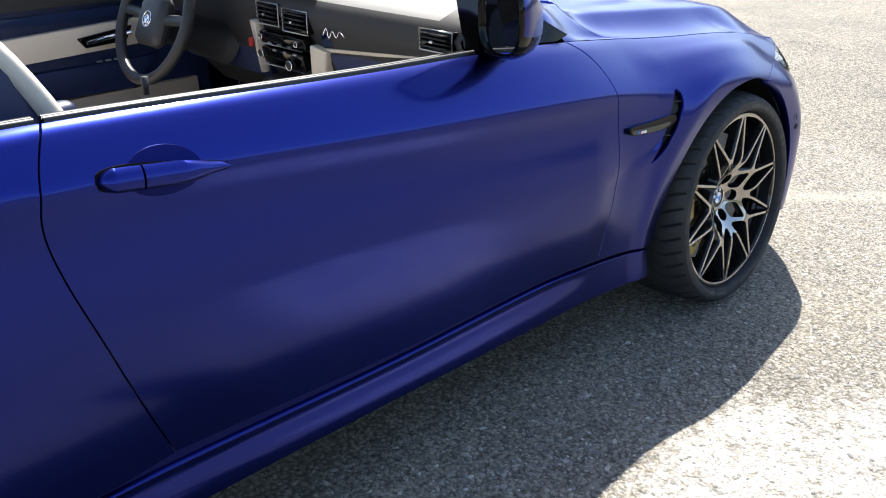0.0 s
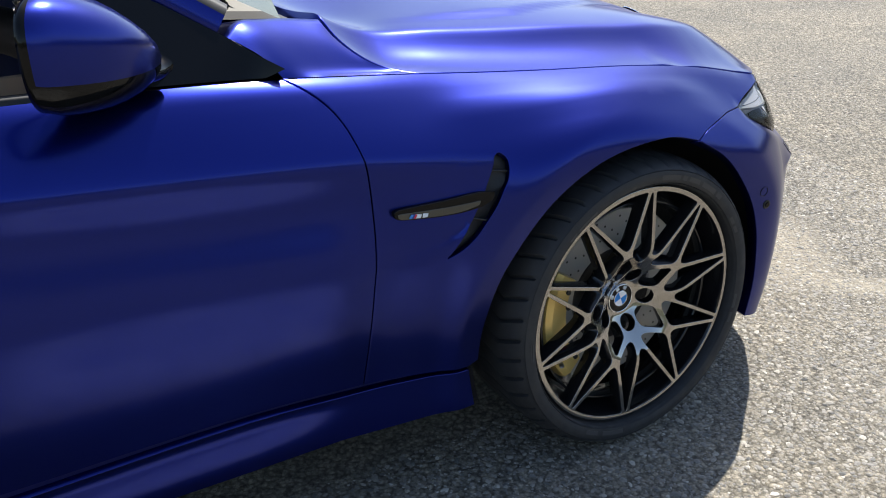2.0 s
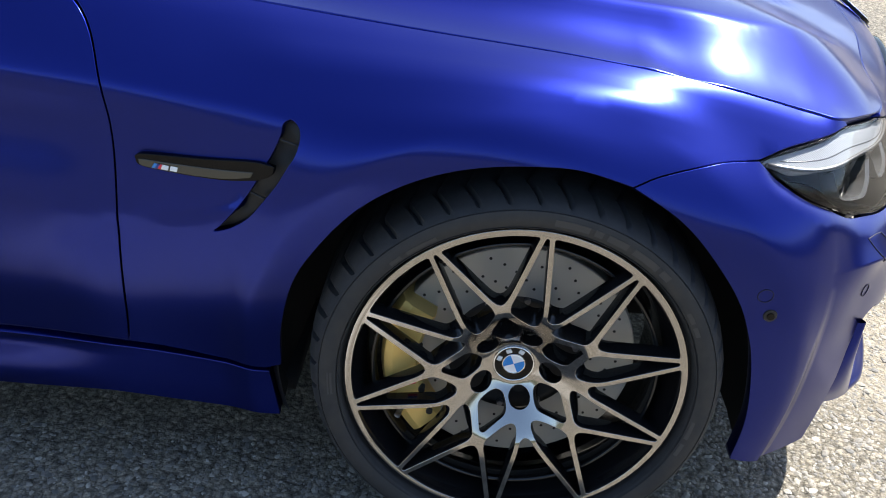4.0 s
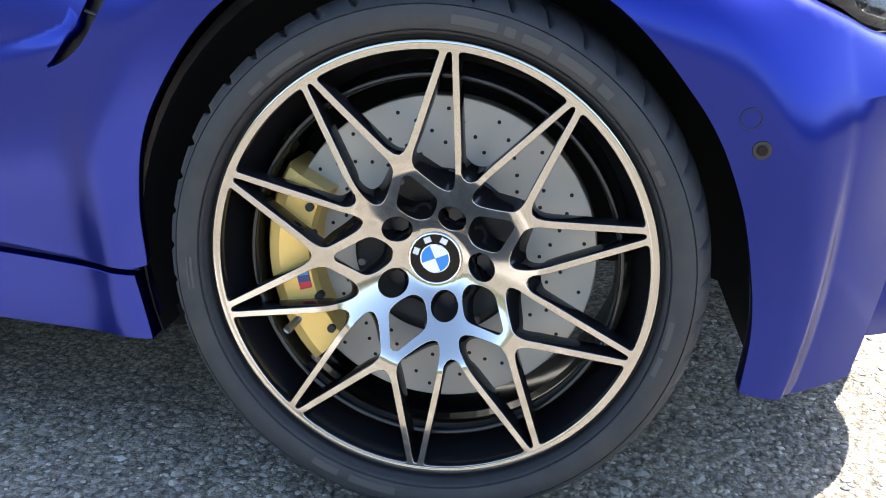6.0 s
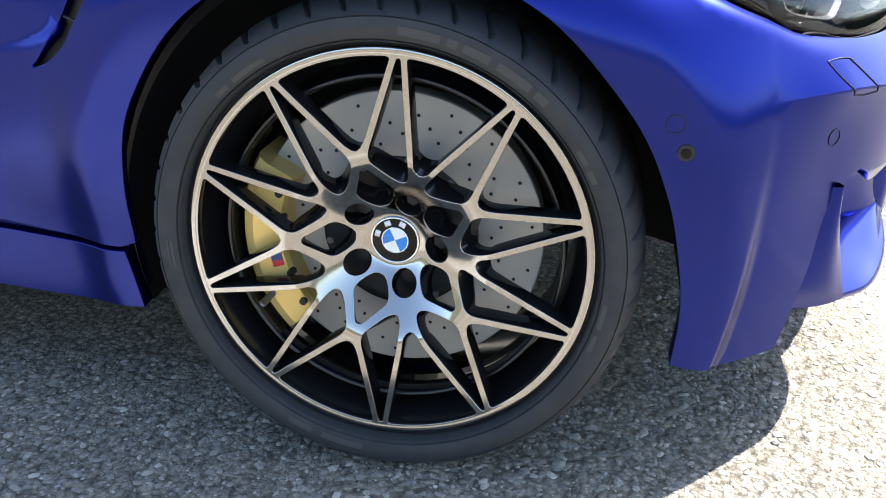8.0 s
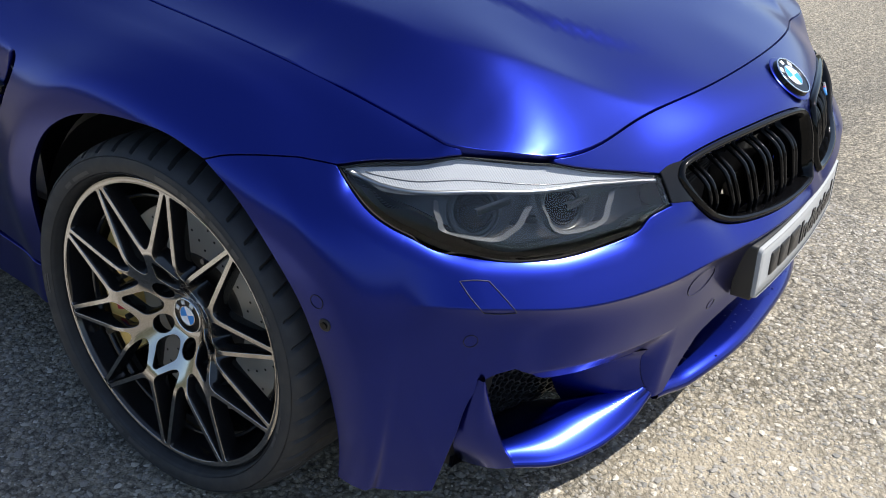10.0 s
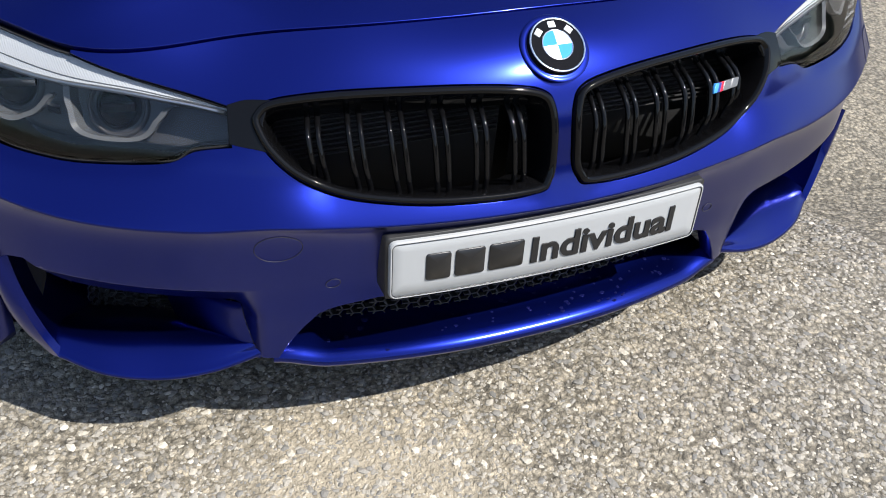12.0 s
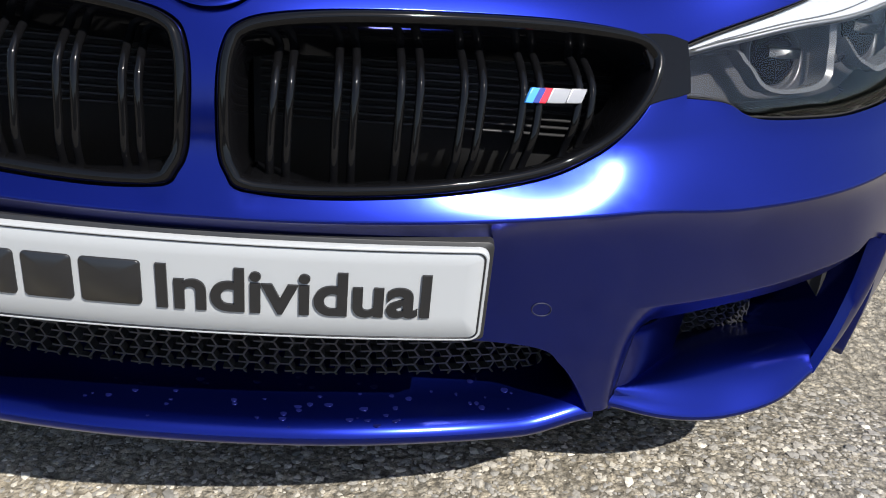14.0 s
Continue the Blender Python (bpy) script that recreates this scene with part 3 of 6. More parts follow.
# bumper with nose, one piece from wheel opening to wheel opening
FLICK = [(-.855, -.05), (-.843, 1.0), (-.83, 1.62), (-.80, 1.95), (-.765, 2.04)]
BROW = [(-.765, 2.04), (-.735, 1.93), (-.698, 1.76), (-.64, 1.68), (-.56, 1.62), (-.456, 1.40)]
PILLAR_OUT = [(-.456, 1.40), (-.452, .9), (-.435, .30), (-.424, .09)]
PILLAR_IN = [(-.392, .07), (-.374, .45), (-.344, .92), (-.313, 1.19), (-.24, 1.31)]
LOW_RIGHT = [ARCH_FRONT[-1], (-.95, -.05), (-.855, -.05)]
NOSE = line((-.70, 5.93), (-.70, 6.0), 1)
KIDNEY = spline([(.018, 4.72), (.032, 4.88), (.065, 4.98), (.18, 5.13), (.32, 5.20), (.41, 5.16), (.444, 5.0), (.438, 4.62), (.405, 4.2), (.36, 3.87), (.30, 3.64), (.2, 3.5), (.1, 3.46), (.045, 3.50), (.021, 3.70), (.013, 4.2)], 6, True)


def bumper_outline():
    right = [SEAM, [SEAM[-1], LAMP_LOW[-1]], LAMP_LOW[::-1], LAMP_END[::-1], LAMP_IN[::-1], NOSE]
    left = [mirror_u(s[::-1]) for s in right[::-1]]
    low_left = [mirror_u(s) for s in (ARCH_FRONT, LOW_RIGHT, FLICK, BROW, PILLAR_OUT, [PILLAR_OUT[-1], PILLAR_IN[0]], PILLAR_IN)]
    low_right = [mirror_u(s[::-1]) for s in low_left[::-1]]
    return loop(*right, line((-.70, 6), (.70, 6), 16), *left, *low_left, line((.24, 1.31), (-.24, 1.31), 6), *low_right)


bumper = skin_panel("front_bumper", bumper_outline(), [KIDNEY, KIDNEY * (-1, 1)], PAINT, car, "satin blue front bumper with air intakes", step=.012, deep=.03)

# bonnet: a crowned sheet that meets the skin's upper edge
HOOD_U = np.concatenate([np.linspace(-1.87, -.86, 44), np.linspace(-.84, .84, 70), np.linspace(.86, 1.87, 44)])
HOOD_EDGE = skin(HOOD_U, np.full(len(HOOD_U), 6.0))
_tail = spline([HOOD_EDGE[0], (-.485, -.727, .878), (-.528, -.708, .900), (-.562, -.678, .932), (-.577, -.638, .963)], 6)[1:]
HOOD_SIDE = np.concatenate([_tail[::-1], HOOD_EDGE, _tail * (1, -1, 1)])
HOOD_REAR = spline([(-.577, .636, .963), (-.62, .40, .985), (-.64, 0, .995), (-.62, -.40, .985), (-.577, -.636, .963)], 10)[1:-1]


# plan of the outer crease, its height along the bonnet, and the softer inner one
CREASE = spline([(-.75, .640), (-.40, .614), (0, .612), (.24, .608), (.325, .600), (.40, .567), (.453, .523), (.553, .425), (.65, .325), (.75, .225)], 5)


def beyond_crease(x, y):
    """Plan distance outside the outer crease, negative inside it."""
    q = np.stack([x, np.abs(y)], 1)
    a, b = CREASE[:-1], CREASE[1:]
    k = np.clip(((q[:, None] - a) * (b - a)).sum(2) / ((b - a) ** 2).sum(1), 0, 1)
    d = np.linalg.norm(q[:, None] - a - k[..., None] * (b - a), axis=2).min(1)
    return d * np.sign(q[:, 1] - np.interp(x, CREASE[:, 0], CREASE[:, 1]))


def bonnet_base(x, y):
    c = np.polyval((0.0059, -0.0379, -0.0790, -0.1654, 0.9065), x)
    e = np.polyval((-0.0049, -0.1951, -0.1269, -0.0957, 0.8845), x) - .002 * ramp((.10 - x) / .25) + .010 * np.exp(-((x - .27) / .13) ** 2) - .005 * ramp((x - .34) / .12)
    z = c + (e - c) * (np.abs(y) / np.interp(x, CREASE[:, 0], CREASE[:, 1])).clip(0, 2.2) ** 2.2
    d = beyond_crease(x, y)
    d = .5 * (d + np.sqrt(d * d + .009 ** 2))
    k = ramp((x - .15) / .28)
    reach, fall = .062 + .29 * k, .72 - .37 * k
    z = z - reach * fall * np.tanh(d / reach) * ramp((.68 - x) / .14)
    ridge = np.interp(x, (-.6, -.09, .18, .26, .39, .49, .6), (.58, .52, .41, .38, .348, .285, .2))
    return z + .007 * ramp((ridge + .02 - np.abs(y)) / .04) * ramp((.56 - x) / .14) * ramp((x + .5) / .4)


# a thin plate through the edge and the inner heights carries the crown into the joints
_rim = HOOD_SIDE[::3]
_in = np.array([(x, y) for x in (-.55, -.4, -.25, -.1, .05, .2, .33, .43) for y in (-.55, -.27, 0, .27, .55)] + [(.51, y) for y in (-.42, -.2, 0, .2, .42)] + [(.57, 0)])
_in = _in[np.abs(_in[:, 1]) < np.interp(_in[:, 0], (.40, .44), (.60, .50))]
_pins = np.concatenate([_rim, np.concatenate([_in, bonnet_base(_in[:, 0], _in[:, 1])[:, None]], 1)])


def plate(a, b):
    return np.hypot(a[:, None, 0] - b[None, :, 0], a[:, None, 1] - b[None, :, 1]) ** 3


_poly = np.concatenate([np.ones((len(_pins), 1)), _pins[:, :2]], 1)
_soft = np.diag(np.where(np.arange(len(_pins)) < len(_rim), 0.0, 2e-4))
_full = np.block([[plate(_pins, _pins) + _soft, _poly], [_poly.T, np.zeros((3, 3))]])
_coef = np.linalg.solve(_full, np.concatenate([_pins[:, 2] - bonnet_base(_pins[:, 0], _pins[:, 1]), np.zeros(3)]))


def bonnet_top(x, y):
    q = np.stack([x, y], 1)
    z = bonnet_base(x, y) + plate(q, _pins) @ _coef[:-3] + _coef[-3] + q @ _coef[-2:]
    # the front corners swell before they fall to the lamps
    return z + .017 * np.exp(-((x - .435) ** 2 + (np.abs(y) - .575) ** 2) / (2 * .08 ** 2))


def surface_sheet(name, flat, holes, height, mat, parent, label="", step=.02, deep=.014, gap=.0018, extra=None):
    """A panel seen from above: an outline in (x, y) and its height."""
    v, f = sheet(shrink(flat, gap), [shrink(np.asarray(h), -gap) for h in holes], step, extra)
    x, y, e = v[:, 0], v[:, 1], 4e-3
    p = np.stack([x, y, height(x, y)], 1)
    n = np.stack([-(height(x + e, y) - height(x - e, y)) / (2 * e), -(height(x, y + e) - height(x, y - e)) / (2 * e), np.ones(len(v))], 1)
    n /= np.linalg.norm(n, axis=1)[:, None]
    P, N, F = shell(p, n, f, deep)
    return mesh_part(name, P, F, mat, parent, label, normals=N)


def crease_points():
    k = np.linspace(0, len(CREASE) - 1, 300)
    c = np.stack([np.interp(k, np.arange(len(CREASE)), CREASE[:, i]) for i in range(2)], 1)
    t = np.gradient(c, axis=0)
    o = np.stack([-t[:, 1], t[:, 0]], 1) / np.linalg.norm(t, axis=1)[:, None]
    p = np.concatenate([c + o * d for d in (-.016, -.009, -.0045, 0, .0045, .009, .016)])
    return np.concatenate([p, p * (1, -1)])


surface_sheet("bonnet", np.concatenate([HOOD_SIDE, HOOD_REAR])[:, :2], [], bonnet_top, PAINT, car, "satin blue bonnet with two raised ridges", step=.016, gap=.003, deep=.025, extra=crease_points())

# wing top between bonnet, screen pillar and door
def wing_tops(m, side):
    s = 1 if side == "right" else -1
    n, k = 20, 16
    low = skin(np.linspace(-2.125, -1.875, n) * s, np.full(n, 6.0))
    flip = np.array([1, s, 1])

    def even(pts, count):
        p = spline(pts, 8)
        d = np.concatenate([[0], np.cumsum(np.linalg.norm(np.diff(p, axis=0), axis=1))])
        return np.stack([np.interp(np.linspace(0, d[-1], count), d, p[:, i]) for i in range(3)], 1)

    left = even([tuple(low[0]), tuple(np.array((-.735, -.768, .940)) * flip), tuple(np.array((-.785, -.742, .975)) * flip)], k)
    right = even([tuple(low[-1])] + [tuple(np.array(q) * flip) for q in ((-.489, -.731, .878), (-.533, -.713, .900), (-.568, -.682, .932), (-.585, -.644, .963))], k)
    top = even([tuple(left[-1]), tuple(np.array((-.755, -.712, .990)) * flip), tuple(np.array((-.70, -.680, .983)) * flip), tuple(np.array((-.64, -.655, .973)) * flip), tuple(right[-1])], n)
    a, b = np.linspace(0, 1, n)[None, :, None], np.linspace(0, 1, k)[:, None, None]
    grid = (1 - b) * low[None] + b * top[None] + (1 - a) * left[:, None] + a * right[:, None] - ((1 - a) * (1 - b) * low[0] + a * (1 - b) * low[-1] + (1 - a) * b * top[0] + a * b * top[-1])
    grid = grid + np.array([0, 0, 1]) * (-.007 * np.sin(2 * np.pi * b) * np.sin(np.pi * np.clip(a, 0, 1)) ** .6 - .004 * np.sin(np.pi * b) * np.sin(np.pi * a))
    rails = list(grid) + [top + np.array([-.004, .012 * s, -.003]), top + np.array([-.02, .05 * s, -.012])]
    v, f = sweep(rails)
    mesh_part("wing_top", v, f if s > 0 else [q[::-1] for q in f], PAINT, car)


both(wing_tops)

# lower lips of the bumper
def lip(name, us, rows, profile, mat):
    p = skin(us, rows)
    t = np.gradient(p, axis=0)
    n = np.stack([-t[:, 1], t[:, 0], np.zeros(len(t))], 1)
    n /= -np.linalg.norm(n, axis=1)[:, None]
    n *= np.sign((n * np.stack([np.ones(len(p)), p[:, 1] * .8, np.zeros(len(p))], 1)).sum(1))[:, None]
    v, f = sweep([p + n * o + (0, 0, z) for o, z in profile])
    return mesh_part(name, v, f if f else [], mat, bumper)


LIP = [(-.15, .062), (-.10, .038), (-.072, .025), (-.045, .018), (-.022, .014), (-.009, .009), (-.002, .003), (0, -.003), (-.003, -.010), (-.012, -.016), (-.06, -.018), (-.16, -.018)]
_u = np.linspace(-.402, .402, 60)
lip("centre_lip", _u, -.12 - .05 * np.cos(_u * 3) + .18 * ramp((np.abs(_u) - .30) / .10), LIP, PAINT)
LIP_FRONT = spline([(.608, -.724, .226), (.655, -.665, .215), (.690, -.583, .212), (.709, -.505, .224), (.714, -.432, .243)], 8)
LIP_BACK = spline([(.545, -.728, .250), (.572, -.665, .252), (.604, -.585, .256), (.648, -.515, .256), (.688, -.455, .256)], 8)


def corner_lip(s):
    """Shelf under the corner intake: a hollow floor that ends in a rounded blade."""
    e, f, x, z = LIP_FRONT * (1, s, 1), LIP_BACK * (1, s, 1), np.array([1.0, 0, 0]), np.array([0, 0, 1.0])
    out = e - f
    out[:, 2] = 0
    out /= np.linalg.norm(out, axis=1)[:, None]
    rails = [f - out * .10 - z * .045, f - out * .018 - z * .006, f, f * .65 + e * .35 + z * .006, f * .3 + e * .7 + z * .0105, e - out * .012 + z * .0095, e - out * .005 + z * .005, e - out * .001 + z * .002,
             e - z * .002, e - out * .004 - z * .007, e - out * .02 - z * .010, e - out * .09 - z * .012]
    v, q = sweep(rails)
    mesh_part("corner_lip", v, q if s > 0 else [i[::-1] for i in q], PAINT, bumper)


corner_lip(1)
corner_lip(-1)


# kidney grilles
def ring_along(pts, normals, outs, profile):
    """Sweeps a profile of (outwards, along the normal) round a closed path."""
    return sweep([pts + outs * a + normals * b for a, b in profile], closed=True)


def outline_frame(poly, rows=True):
    """Points, normals and outward directions along a closed outline on the skin."""
    p, n = skin(poly[:, 0], poly[:, 1]), skin_normal(poly[:, 0], poly[:, 1])
    t = np.roll(p, -1, 0) - np.roll(p, 1, 0)
    t /= np.linalg.norm(t, axis=1)[:, None]
    o = np.cross(t, n)
    area = np.sum(poly[:, 0] * np.roll(poly[:, 1], -1) - np.roll(poly[:, 0], -1) * poly[:, 1])
    return p, n, o * (1 if area > 0 else -1)


BARS = (.076, .136, .19, .242, .294, .352)


def kidneys(m, side):
    s = -1 if side == "right" else 1
    poly = KIDNEY * (s, 1)
    p, n, o = outline_frame(poly)
    v, f = ring_along(p, n, o, [(-.001, -.03), (-.001, .002), (-.003, .007), (-.007, .010), (-.011, .008), (-.0135, .001), (-.016, -.02), (-.018, -.06)])
    area = np.sum(poly[:, 0] * np.roll(poly[:, 1], -1) - np.roll(poly[:, 0], -1) * poly[:, 1])
    frame_ = mesh_part("kidney_grille", v, f if area < 0 else [q[::-1] for q in f], BLACK_GLOSS, car, "gloss black kidney grille with paired upright slats")
    inner = shrink(poly * (1, VS), .012)
    for u in BARS:
        for du in (-.0078, .0078):
            cut = inner[np.abs(inner[:, 0] - s * (u + du)) < .012]
            lo, hi = cut[:, 1].min() / VS, cut[:, 1].max() / VS
            r = np.linspace(lo - .1, hi + .1, 16)
            lean = (r - 4.4) * .012
            path = skin(s * (u + du + lean), r)
            q = skin_normal(s * (u + du + lean), r)
            back = .012 + .030 * ramp((r - (hi - .55)) / .7) + .012 * ramp((lo + .35 - r) / .4)
            v, f = tube(path - q * back[:, None], .0042, 8, up=(1, 0, 0))
            mesh_part("slat", v, f, BLACK_GLOSS, frame_)
    # cooler behind: fins on a dark plate
    x0 = .625
    bm = bmesh.new()
    for k in range(15):
        box(bm, (.004, .36, .0022), Matrix.Translation((x0, s * .205, .535 + k * .0085)))
    tagged(part("cooler_fin", bm, STEEL_DARK, frame_), kind="stuff")
    bm = bmesh.new()
    box(bm, (.01, .40, .25), Matrix.Translation((x0 - .02, s * .215, .55)))
    part("backing", bm, DARK, frame_)
    return frame_


STEEL_DARK = material("dark_cooler_fin", (.03, .03, .032), .5, .4)
both(kidneys)


# headlamps
def headlamps(m, side):
    s = -1 if side == "right" else 1
    ol = loop(LAMP_TOP, LAMP_FRONT, LAMP_IN, LAMP_END, LAMP_LOW[:-1] + [LAMP_LOW[-1]]) * (-s, 1)
    lens = skin_panel("headlamp", ol, [], LENS, car, "clear headlamp with grey light rings and white brow", lift=-.001, gap=.004, deep=.02, step=.02)
    lens.visible_shadow = False
    skin_panel("housing", ol, [], LENS_DARK, lens, lift=-.06, gap=.006, deep=-.045, step=.03)
    p, n, o = outline_frame(ol)
    v, f = ring_along(p, n, o, [(.002, -.02), (-.001, -.006), (-.0022, -.005), (-.0035, -.009), (-.004, -.03)])
    mesh_part("seal", v, f, MATT_BLACK, lens)
    brow = np.array(loop([(-1.095, 5.09), (-1.03, 5.40), (-.955, 5.64), (-.85, 5.83)], [(-.85, 5.83), (-.77, 5.90), (-.705, 5.86), (-.60, 5.47), (-.486, 5.08)], [(-.486, 5.08), (-.489, 5.0)],
                         [(-.489, 5.0), (-.563, 5.20), (-.66, 5.36), (-.772, 5.24), (-.882, 5.12), (-.976, 5.12), (-1.05, 5.06), (-1.095, 5.09)])) * (-s, 1)
    skin_panel("brow", brow, [], BROW_WHITE, lens, "ribbed pale light guide brow", lift=-.012, gap=.001, deep=.02, step=.02)
    edge = spline([(-1.08, 5.07), (-.976, 5.115), (-.882, 5.115), (-.772, 5.235), (-.66, 5.355), (-.563, 5.195), (-.49, 5.01)], 6) * (-s, 1)
    q, nn = skin(edge[:, 0], edge[:, 1]), skin_normal(edge[:, 0], edge[:, 1])
    v, f = tube(q - nn * .010, .0035, 8)
    mesh_part("light_strip", v, f, CHROME_DARK, lens)
    edge = spline([(-1.06, 5.18), (-.976, 5.30), (-.882, 5.36), (-.772, 5.43), (-.66, 5.44), (-.563, 5.25), (-.495, 5.05)], 6) * (-s, 1)
    v, f = tube(skin(edge[:, 0], edge[:, 1]) - skin_normal(edge[:, 0], edge[:, 1]) * .0125, .0011, 6)
    mesh_part("brow_joint", v, f, LENS_GREY, lens)
    for ring, mid in (([(-.905, 4.98), (-.895, 4.56), (-.866, 4.22), (-.815, 4.20), (-.765, 4.46), (-.73, 5.0)], (-.815, 4.85)), ([(-.718, 5.3), (-.71, 4.86), (-.676, 4.46), (-.622, 4.50), (-.58, 4.92), (-.555, 5.14), (-.50, 5.06)], (-.655, 5.0))):
        c = spline(ring, 7)
        inner = c + (np.array(mid) - c) * .12
        rails = []
        for cc, back in ((c, .034), (c, .022), (inner, .026), (inner, .050)):
            g = cc * (-s, 1)
            rails.append(skin(g[:, 0], g[:, 1]) - skin_normal(g[:, 0], g[:, 1]) * back)
        v, f = sweep(rails)
        mesh_part("light_ring", v, f, LENS_GREY, lens).data.set_sharp_from_angle(angle=radians(35))
    for cu, cv in ((-.815, 4.80), (-.652, 5.0)):
        q, nn = skin(np.array([cu * -s]), np.array([cv]))[0], skin_normal(np.array([cu * -s]), np.array([cv]))[0]
        bm = bmesh.new()
        bmesh.ops.create_uvsphere(bm, u_segments=24, v_segments=14, radius=.034)
        bmesh.ops.transform(bm, matrix=Matrix.Translation(Vector(q - nn * .072)), verts=bm.verts)
        eye = part("projector", bm, BLACK_GLOSS, lens)
        axis = Matrix.Translation(Vector(q - nn * .055)) @ Vector(nn).to_track_quat("Z", "Y").to_matrix().to_4x4()
        a = np.arange(32) * 2 * np.pi / 32
        v, f = sweep([[axis @ Vector((r * math.cos(t), r * math.sin(t), z)) for t in a] for r, z in ((.034, -.02), (.036, .0), (.040, .002), (.043, -.004), (.044, -.02))], closed=True)
        mesh_part("bezel", v, f, LENS_DARK, eye)
    # bright blades across the projectors and beside the rings
    for (u0, v0), (u1, v1), h in (((-.822, 4.74), (-.762, 5.06), .0045), ((-.664, 4.96), (-.619, 5.06), .0045), ((-.742, 4.72), (-.722, 4.74), .005)):
        k = np.linspace(0, 1, 5)
        us, vs = (u0 + (u1 - u0) * k) * -s, v0 + (v1 - v0) * k
        q = skin(us, vs) - skin_normal(us, vs) * .030
        v, f = sweep([q + (-.006, 0, h * 1.2), q + (0, 0, h), q + (.001, 0, -h), q + (-.008, 0, -h * 1.4)])
        mesh_part("reflector_blade", v, f, CHROME, lens, smooth=False)


def lamp_links(m, side):
    s = -1 if side == "right" else 1
    o = np.array(loop([(.420, 5.13), (.455, 5.15), (.483, 5.10)], [(.483, 5.10), (.479, 4.54)], [(.479, 4.54), (.462, 4.50), (.442, 4.47), (.420, 4.42)], [(.420, 4.42), (.430, 4.8), (.420, 5.13)])) * (s, 1)
    skin_panel("lamp_link", o, [], BLACK_GLOSS, car, "gloss black trim beside the grille", lift=.003, gap=0, deep=.01)


both(lamp_links)
BROW_WHITE = material("brow_light_guide", (.38, .395, .42), .16)
_w = BROW_WHITE.node_tree.nodes.new("ShaderNodeTexWave")
_w.bands_direction = "DIAGONAL"
_w.inputs["Scale"].default_value = 120
wire(BROW_WHITE, coords(BROW_WHITE), _w.inputs["Vector"])
bump(BROW_WHITE, _w.outputs["Fac"], .18, .002)
both(headlamps)


# ---- wheels ----
PHASE = 85.2        # middle angle of the first spoke tip; tips come in pairs about each bolt
BOLT = PHASE - 18


def dish(r):
    """How far the wheel's face lies behind its lip: flat spokes that fall into a bowl round the cap."""
    r = np.asarray(r, float)
    bowl = .315 * ((.128 - r) + np.sqrt((.128 - r) ** 2 + .012 ** 2))
    return .5 * (bowl + .0565 - np.sqrt((bowl - .0565) ** 2 + .004 ** 2))


def on_face(r, a):
    return np.array([r * math.cos(radians(a)), r * math.sin(radians(a))])


def rounded(corners, radii, steps=5):
    """A closed outline with its corners softened."""
    c, out = np.array(corners), []
    for i, r in enumerate(radii):
        p, q, n = c[i - 1], c[i], c[(i + 1) % len(c)]
        u, v = p - q, n - q
        lu, lv = np.linalg.norm(u), np.linalg.norm(v)
        a, b = q + u / lu * min(r, lu * .48), q + v / lv * min(r, lv * .48)
        for t in np.linspace(0, 1, steps):
            out.append((1 - t) ** 2 * a + 2 * t * (1 - t) * q + t * t * b)
    return np.array(out)


# outlines of the wheel's windows as (radius, degrees from the axis of a bolt hole)
def chord(a, b, k):
    """Points strictly between two places on the wheel's face, on the straight line that joins them."""
    p, q = on_face(*a), on_face(*b)
    g = [p + (q - p) * i / (k + 1) for i in range(1, k + 1)]
    return [(float(np.hypot(*c)), math.degrees(math.atan2(c[1], c[0]))) for c in g]


SLOT = [(.2562, 16.25), (.2585, 16.55), (.2592, 17), (.2585, 17.45), (.2562, 17.85), *chord((.2562, 17.85), (.1560, 27.4), 4), (.1560, 27.4), (.1440, 29.6), (.1340, 30.7), (.1262, 30.4),
        (.1215, 29.2), (.1135, 26.0), (.1018, 19.4), (.0964, 13.6), (.0964, 9.4), (.1005, 6.9), (.1080, 6.4), (.1180, 7.0), (.1375, 8.9), *chord((.1375, 8.9), (.2562, 16.25), 5)]
OVER_BOLT = [(.1172, 0), (.1192, 2.7), (.1250, 4.9), (.1350, 6.0), (.1500, 7.6), *chord((.1500, 7.6), (.2570, 14.8), 4), (.2570, 14.8), (.2598, 14.4)]
OVER_GAP = [(.1430, 0), (.1455, 2.4), (.1520, 4.6), (.1600, 6.3), *chord((.1600, 6.3), (.2570, 16.6), 4), (.2570, 16.6), (.2598, 16.2)]


def window(half, axis):
    """A window that mirrors about its axis and ends along the lip."""
    end = half[-1][1]
    arc = [(.2608, d) for d in np.linspace(end - .9, -end + .9, 9)]
    return np.array([on_face(r, axis + d) for r, d in half + arc + [(r, -d) for r, d in half[:0:-1]]])


